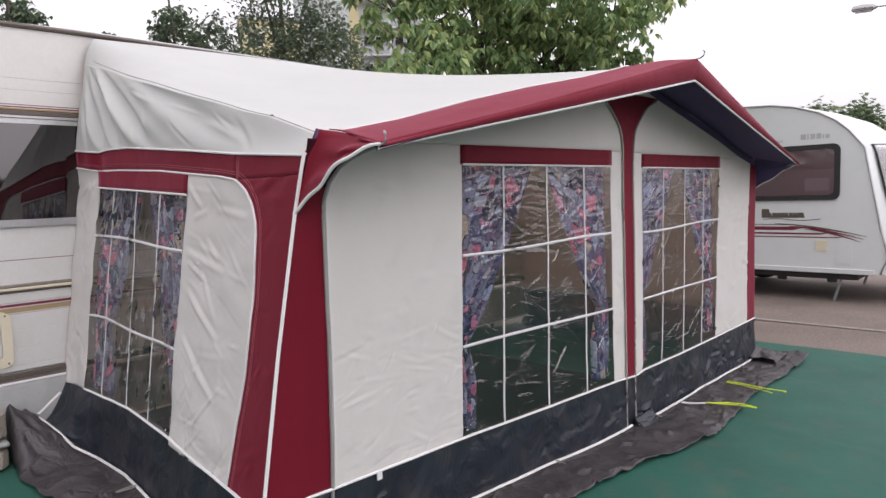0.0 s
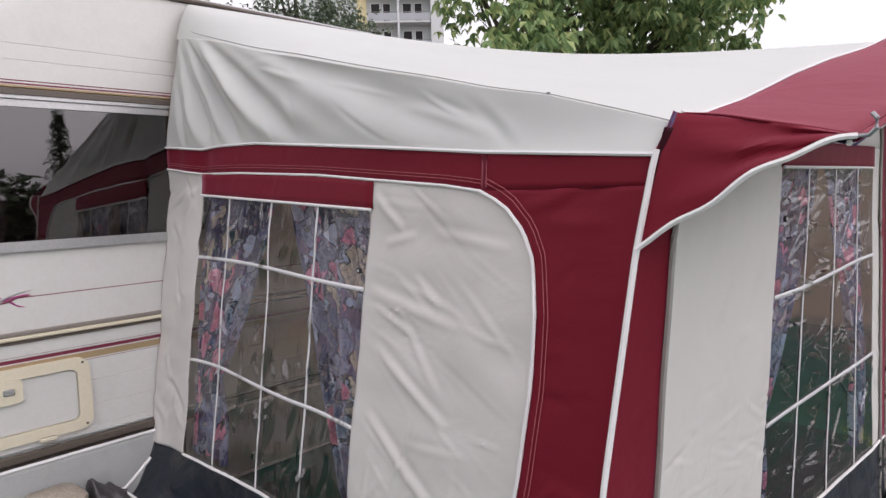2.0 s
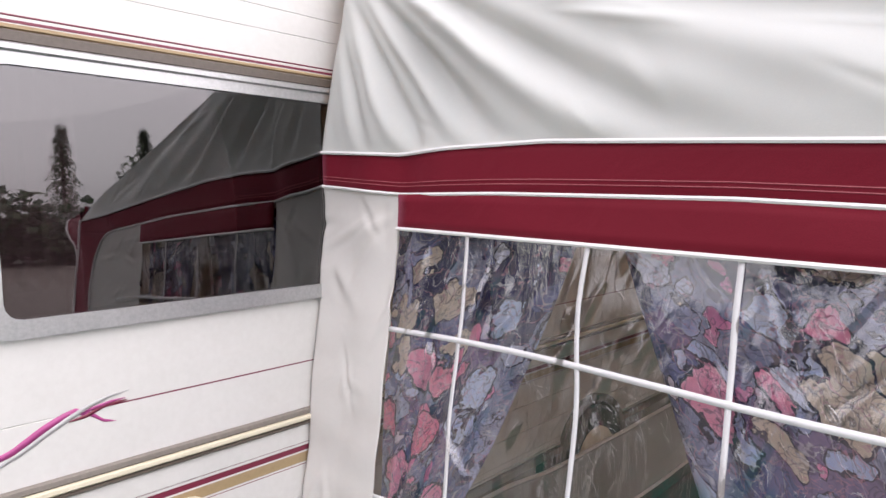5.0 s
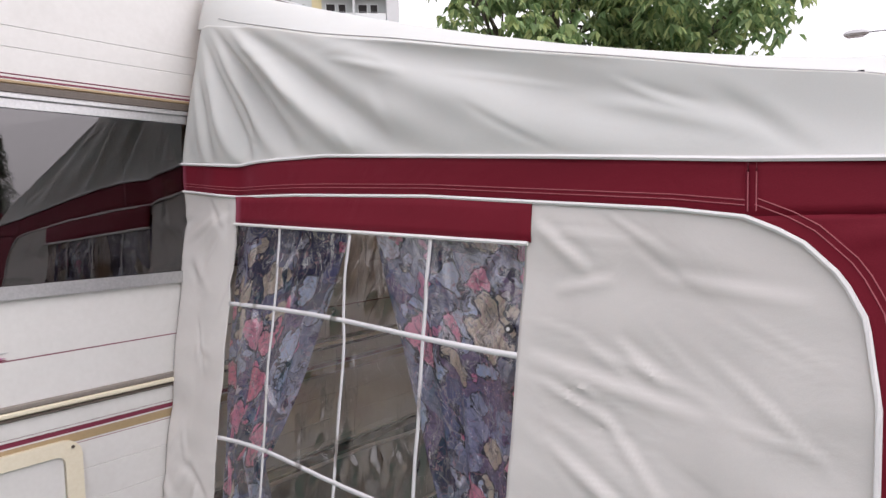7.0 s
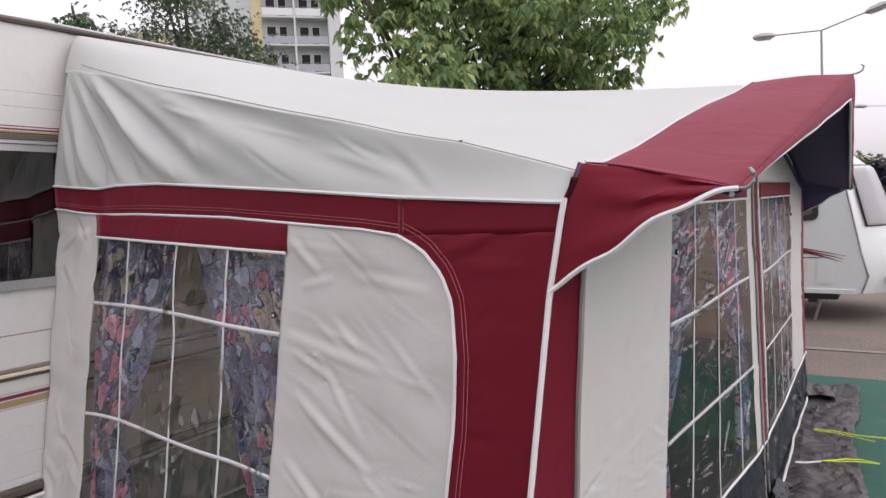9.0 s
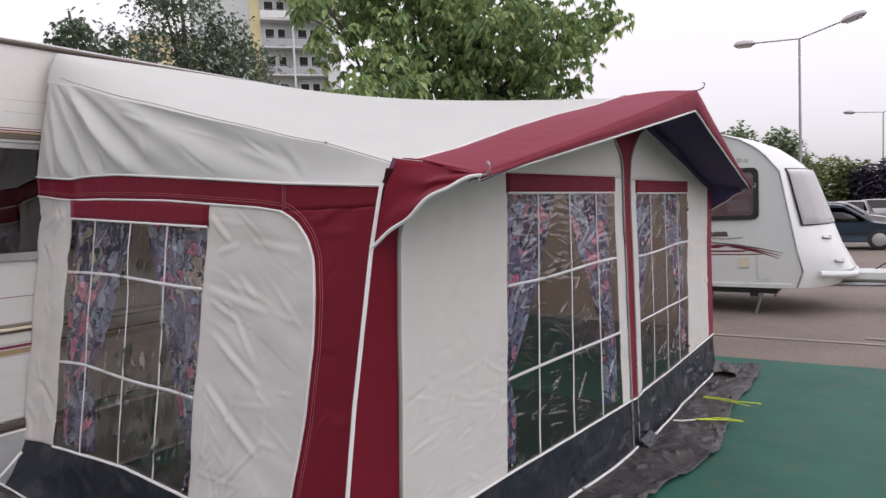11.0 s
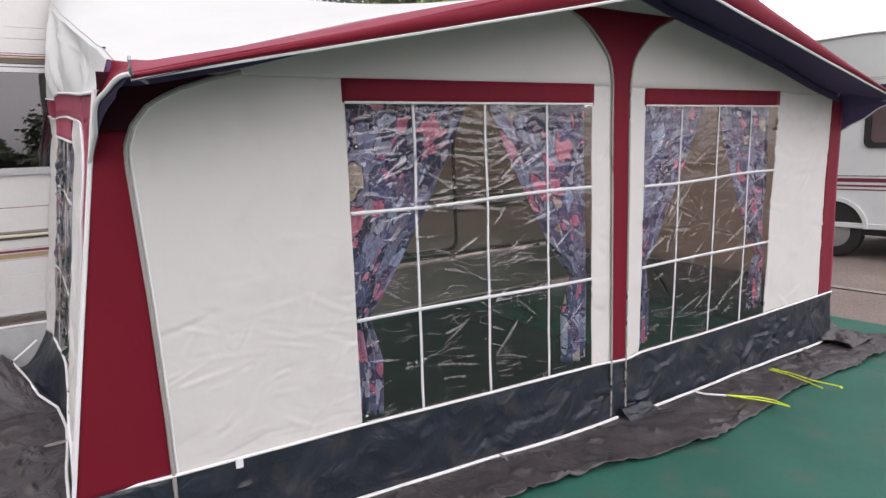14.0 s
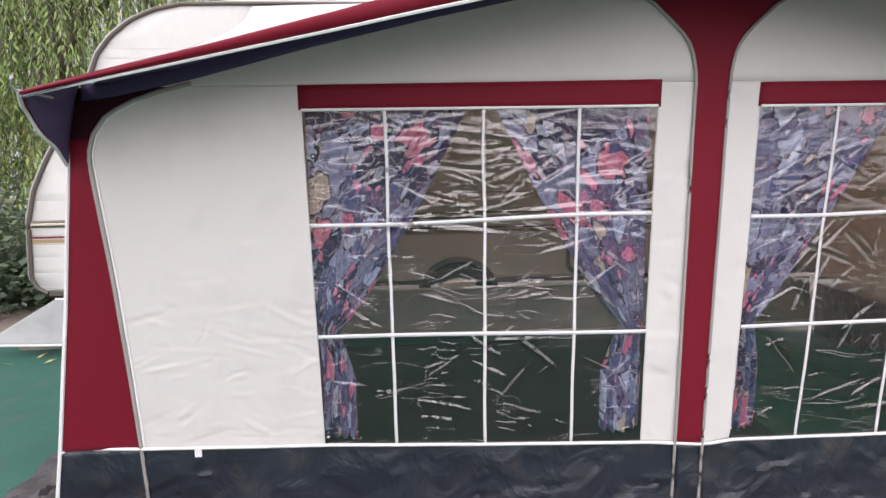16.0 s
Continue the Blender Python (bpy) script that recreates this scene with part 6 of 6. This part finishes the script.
# ---- street lamps ----
def street_lamp(at, h, arms, label):
    t = thing("street_lamp", at, label, "street lamp", "street lamps")
    x, y, z = at
    Geo().tube([(x, y, z), (x, y, z + 0.3), (x, y, z + h * 0.45), (x, y, z + h)], lambda s: 0.085 - 0.045 * s, 10).ob("pole", M_STEEL, t)
    Geo().tube([(x, y, z), (x, y, z + 0.06)], 0.2, 10).ob("base_plate", M_STEEL, t)
    Geo().box(x - 0.13, x + 0.13, y - 0.12, y + 0.12, z + h * 0.34, z + h * 0.38, 0.02).ob("junction_box", M_SHELL2, t)
    for dx, dy, dz in arms:
        e = Vector((x + dx, y + dy, z + h + dz))
        Geo().tube([(x, y, z + h), e], 0.028, 6).ob("arm", M_STEEL, t)
        d = Vector((dx, dy, dz)).normalized()
        hd = Geo().tube([e - d * 0.1, e + d * 0.05, e + d * 0.4, e + d * 0.68, e + d * 0.75], lambda s: (0.05, 0.13, 0.16, 0.11, 0.03)[min(4, int(s * 4.99))], 8).ob("lamp_head", M_ALU, t)
        Geo().tube([e + d * 0.08 - Vector((0, 0, 0.09)), e + d * 0.6 - Vector((0, 0, 0.09))], 0.075, 8).ob("lens", M_TAPE, hd)


street_lamp((27.2, 1.55, ZC), 8.0, ((0.2, 1.7, 0.18), (-0.3, -1.5, 0.32)), "grey galvanised double-armed street lamp in the car park")
street_lamp((58.5, -0.9, ZC), 8.1, ((0.2, 1.9, 0.25), (-0.3, -1.9, 0.3)), "grey galvanised double-armed street lamp far off")

# ---- parked cars ----
M_PAINT_BLUE = mat("car_paint_blue", (0.018, 0.04, 0.065), 0.25, 0.08, 2, 60, 0.02)
M_PAINT_SILVER = mat("car_paint_silver", (0.42, 0.43, 0.44), 0.3, 0.05, 2, 60, 0.02, metal=0.4)
M_PAINT_WHITE = mat("car_paint_white", (0.68, 0.68, 0.68), 0.3, 0.04, 2, 60, 0.02)
M_CARGLASS = glass_mat("car_glass", (0.10, 0.12, 0.12), ior=1.6)


def car(m, paint, label):
    """A saloon along y with its nose towards -y, 4.6 m long."""
    t = thing("car", (0, 0, 0), label, "car", "parked cars")
    low = ((-2.3, 0.35), (-2.32, 0.55), (-2.25, 0.68), (-1.6, 0.80), (-1.15, 0.88), (1.45, 0.93), (2.2, 0.95), (2.3, 0.80), (2.32, 0.45), (2.2, 0.28), (-2.1, 0.22))
    def prof(x, s):
        return [(x, y * (1 - 0.03 * s), z) for y, z in low]
    Geo().loft([prof(-0.86, 1.2), prof(-0.9, 0.4), prof(-0.88, 0), prof(0.88, 0), prof(0.9, 0.4), prof(0.86, 1.2)], True).ob("body", paint, t)
    roof = ((-1.2, 0.88), (-0.45, 1.37), (-0.2, 1.42), (0.7, 1.43), (1.0, 1.38), (1.75, 0.94))
    Geo().loft([[(x, y, z) for y, z in roof] for x in (-0.62, 0.62)], True).ob("cabin", M_DARK, t)
    Geo().grid(lambda u, v: (lerp(-0.64, 0.64, u), lerp(-0.45, 1.0, v), table(lerp(-0.45, 1.0, v), ((-0.45, 1.385), (-0.2, 1.435), (0.7, 1.445), (1.0, 1.395))) + 0.02 * math.sin(math.pi * u)), 6, 10).ob("roof", paint, t, thick=0.02)
    for sx in (-1, 1):
        for a, b in (((-1.05, 0.91), (-0.42, 1.33), (0.18, 1.38), (0.18, 0.92)), ((0.26, 0.92), (0.26, 1.38), (0.85, 1.35), (1.45, 0.95))), :
            for poly in (a, b):
                Geo().add([(sx * (0.86 - 0.48 * (z - 0.9)), y, z) for y, z in poly], [(0, 1, 2, 3)]).ob("side_window", M_CARGLASS, t, thick=0.006)
        for y0, z0, y1, z1 in ((-1.15, 0.89, -0.45, 1.37), (-0.45, 1.37, 0.95, 1.38), (0.95, 1.38, 1.6, 0.94), (0.22, 0.92, 0.22, 1.40)):
            Geo().tube([(sx * (0.865 - 0.48 * (z0 - 0.9)), y0, z0), (sx * (0.865 - 0.48 * (z1 - 0.9)), y1, z1)], 0.028, 6).ob("pillar", paint, t)
        for y in (0.15, 1.0):
            Geo().box(sx * 0.885 - 0.02, sx * 0.885 + 0.02, y - 0.02, y + 0.13, 0.80, 0.83, 0.006).ob("door_handle", paint, t)
        Geo().box(sx * 0.905 - 0.012, sx * 0.905 + 0.012, -1.2, 1.3, 0.52, 0.56, 0.004).ob("rubbing_strip", M_BLACK, t)
        for y in (-1.4, 1.35):
            w = Geo().loft([[(sx * x, y + r * math.cos(a), 0.32 + r * math.sin(a)) for a in [2 * math.pi * k / 22 for k in range(22)]] for r, x in ((0.2, 0.905), (0.27, 0.915), (0.32, 0.89), (0.32, 0.72))], True).ob("wheel", M_BLACK, t)
            Geo().loft([[(sx * x, y + r * math.cos(a), 0.32 + r * math.sin(a)) for a in [2 * math.pi * k / 22 for k in range(22)]] for r, x in ((0.04, 0.925), (0.15, 0.92), (0.2, 0.91))], True).ob("rim", M_ALU, w)
    for sx in (-1, 1):
        Geo().box(sx * 0.62 - 0.16, sx * 0.62 + 0.16, -2.33, -2.2, 0.58, 0.68, 0.02).ob("headlight", M_TAPE, t)
        Geo().box(sx * 0.68 - 0.14, sx * 0.68 + 0.14, 2.2, 2.33, 0.72, 0.86, 0.02).ob("tail_light", M_MAROON, t)
    t.matrix_basis = m
    return t


blue = car(pose(23.0, 0.3, ZC), M_PAINT_BLUE, "dark blue saloon car parked on the tarmac")
silver = car(pose(31.5, 0.6, ZC), M_PAINT_SILVER, "silver saloon car parked in the far row")
white = car(pose(37.0, -2.2, ZC, 0, 0, 90), M_PAINT_WHITE, "white saloon car parked in the far row")
for x, y, r, src in ((36.5, 2.9, 92, silver), (37.2, 0.3, 88, silver), (44, -0.6, 90, silver), (44, -3.0, 90, white), (44, 2.4, 90, white), (36.8, -5.0, 90, silver), (44, 5.2, 90, silver)):
    copy_thing(src, pose(x, y, ZC, 0, 0, r))

# ---- buildings ----
M_PANEL = mat("panel_wall", (0.50, 0.54, 0.53), 0.85, 0.05, 0.4, 30, 0.2, dirt=0.08)
M_YELLOW = mat("yellow_render", (0.62, 0.55, 0.32), 0.85, 0.06, 0.4, 30, 0.2, dirt=0.08)
M_PALE = mat("pale_render", (0.58, 0.60, 0.60), 0.85, 0.05, 0.4, 30, 0.2, dirt=0.06)
M_BALC = mat("balcony_panel", (0.36, 0.38, 0.40), 0.7, 0.12, 0.8, 30, 0.2)
M_WINDOW = glass_mat("far_window_glass", (0.10, 0.12, 0.13), ior=1.6)


def local(ob, m):
    ob.matrix_basis = m
    return ob


def tower():
    """Slab block; local x runs along the facade, -y faces the camp."""
    t = thing("apartment_block", (0, 0, 0), "tall pale panel apartment block with yellow strips and balconies", "building")
    H = 36.4
    Geo().box(-9, 5.6, 0.0, 12, 0, H).ob("wall", M_PANEL, t, "pale grey-green panel wall")
    Geo().box(-3.2, -2.2, -0.12, 0.02, 0, H).ob("yellow_strip", M_YELLOW, t)
    Geo().box(4.4, 5.7, -1.3, 0.02, 0, H + 0.4).ob("side_fin", M_PALE, t)
    Geo().box(0.95, 1.15, -1.25, 0.02, 0, H).ob("pier", M_PALE, t)
    Geo().box(-9.2, 5.8, -0.2, 12.2, H, H + 0.5).ob("roof", M_PALE, t)
    for k in range(13):
        z = 2.8 * k
        for x0, x1 in ((-2.15, 0.95), (1.15, 4.35)):
            if 3 <= k <= 12:
                b = Geo().box(x0, x1, -1.25, 0.0, z + 0.1, z + 0.26, 0.0).ob("balcony", M_PALE, t)
                Geo().box(x0 + 0.05, x1 - 0.05, -1.25, -1.20, z + 0.32, z + 1.05).ob("balcony_panel", M_BALC if (k + int(x0)) % 3 else M_SHELL2, b)
                Geo().tube([(x0, -1.22, z + 1.16), (x1, -1.22, z + 1.16)], 0.03, 4).ob("handrail", M_STEEL, b)
                for xx, w, z1 in ((x0 + 0.35, 1.0, 0.9), (x0 + 1.6, 0.85, 0.15)):
                    wdw = Geo().box(xx, xx + w, -0.06, 0.0, z + z1 + 0.1, z + 2.35).ob("window", M_SHELL2, t)
                    Geo().box(xx + 0.07, xx + w - 0.07, -0.075, -0.058, z + z1 + 0.17, z + 2.28).ob("pane", M_DARK, wdw)
    return t


local(tower(), pose(43.2, 50.2, -0.5, 0, 0, -41))


def low_block(m, w, floors, wall, label, step=2.8):
    t = thing("apartment_block", (0, 0, 0), label, "building")
    H = floors * step + 0.8
    Geo().box(-w / 2, w / 2, 0, 11, 0, H).ob("wall", wall, t)
    Geo().box(-w / 2 - 0.2, w / 2 + 0.2, -0.25, 11.2, H, H + 0.4).ob("roof", M_PALE, t)
    for k in range(floors):
        n = int(w / 3)
        for i in range(n):
            x = -w / 2 + (i + 0.5) * w / n
            wdw = Geo().box(x - 0.8, x + 0.8, -0.06, 0.01, 0.95 + k * step, 2.4 + k * step).ob("window", M_SHELL2, t)
            for a, b in ((-0.72, -0.04), (0.04, 0.72)):
                Geo().box(x + a, x + b, -0.08, -0.055, 1.03 + k * step, 2.32 + k * step).ob("pane", M_WINDOW, wdw)
        Geo().box(-w / 2, w / 2, -0.03, 0.0, 2.6 + k * step, 2.85 + k * step).ob("storey_band", M_YELLOW if k % 2 else M_PANEL, t)
    t.matrix_basis = m
    return t


low_block(pose(33.7, 56.3, -0.5, 0, 0, -28), 6, 7, M_YELLOW, "pale yellow rendered apartment block behind the trees")
low_block(pose(-14.0, 40.0, -0.5, 0, 0, 18), 26, 7, M_PANEL, "pale teal and yellow apartment block behind the willow")
# wooden lean-to and parked car seen through the willow
M_PLANK = mat("yellow_plank", (0.42, 0.27, 0.07), 0.7, 0.15, 3, 60, 0.4)
shed = thing("shelter", (-6.2, 11.2, -0.02), "weathered yellow timber shelter behind the willow", "shelter")
for x in (-8.2, -6.2, -4.4):
    Geo().box(x - 0.07, x + 0.07, 11.0, 11.14, -0.02, 2.5, 0.01).ob("post", M_PLANK, shed)
Geo().box(-8.6, -3.8, 10.8, 13.2, 2.5, 2.62, 0.01).ob("roof", M_BROWN, shed)
Geo().box(-8.6, -3.8, 10.75, 10.81, 2.62, 2.85, 0.01).ob("fascia", M_PLANK, shed)
copy_thing(white, pose(-7.4, 15.0, -0.02, 0, 0, 60))

# fallen willow leaves on the groundsheet
rnd = random.Random(9)
M_DRY = mat("dry_leaf", (0.55, 0.48, 0.20), 0.7, 0.2, 30, 200)
for x, y in ((-1.62, 2.6), (-1.48, 2.45), (-1.2, 2.5), (-1.1, 2.62), (-1.05, 2.55), (-1.0, 1.95), (-1.75, 2.4)):
    a = rnd.uniform(0, 3.1)
    c, s = math.cos(a) * 0.06, math.sin(a) * 0.06
    lf = Geo().add([(x - c, y - s, 0.020), (x - s * 0.2, y + c * 0.2, 0.028), (x + c, y + s, 0.024), (x + s * 0.2, y - c * 0.2, 0.020)], [(0, 1, 2, 3)]).ob("fallen_leaf", M_DRY, thick=0.001)
    tagged(lf, "dry yellow willow leaf on the groundsheet", "leaf", "fallen leaves")
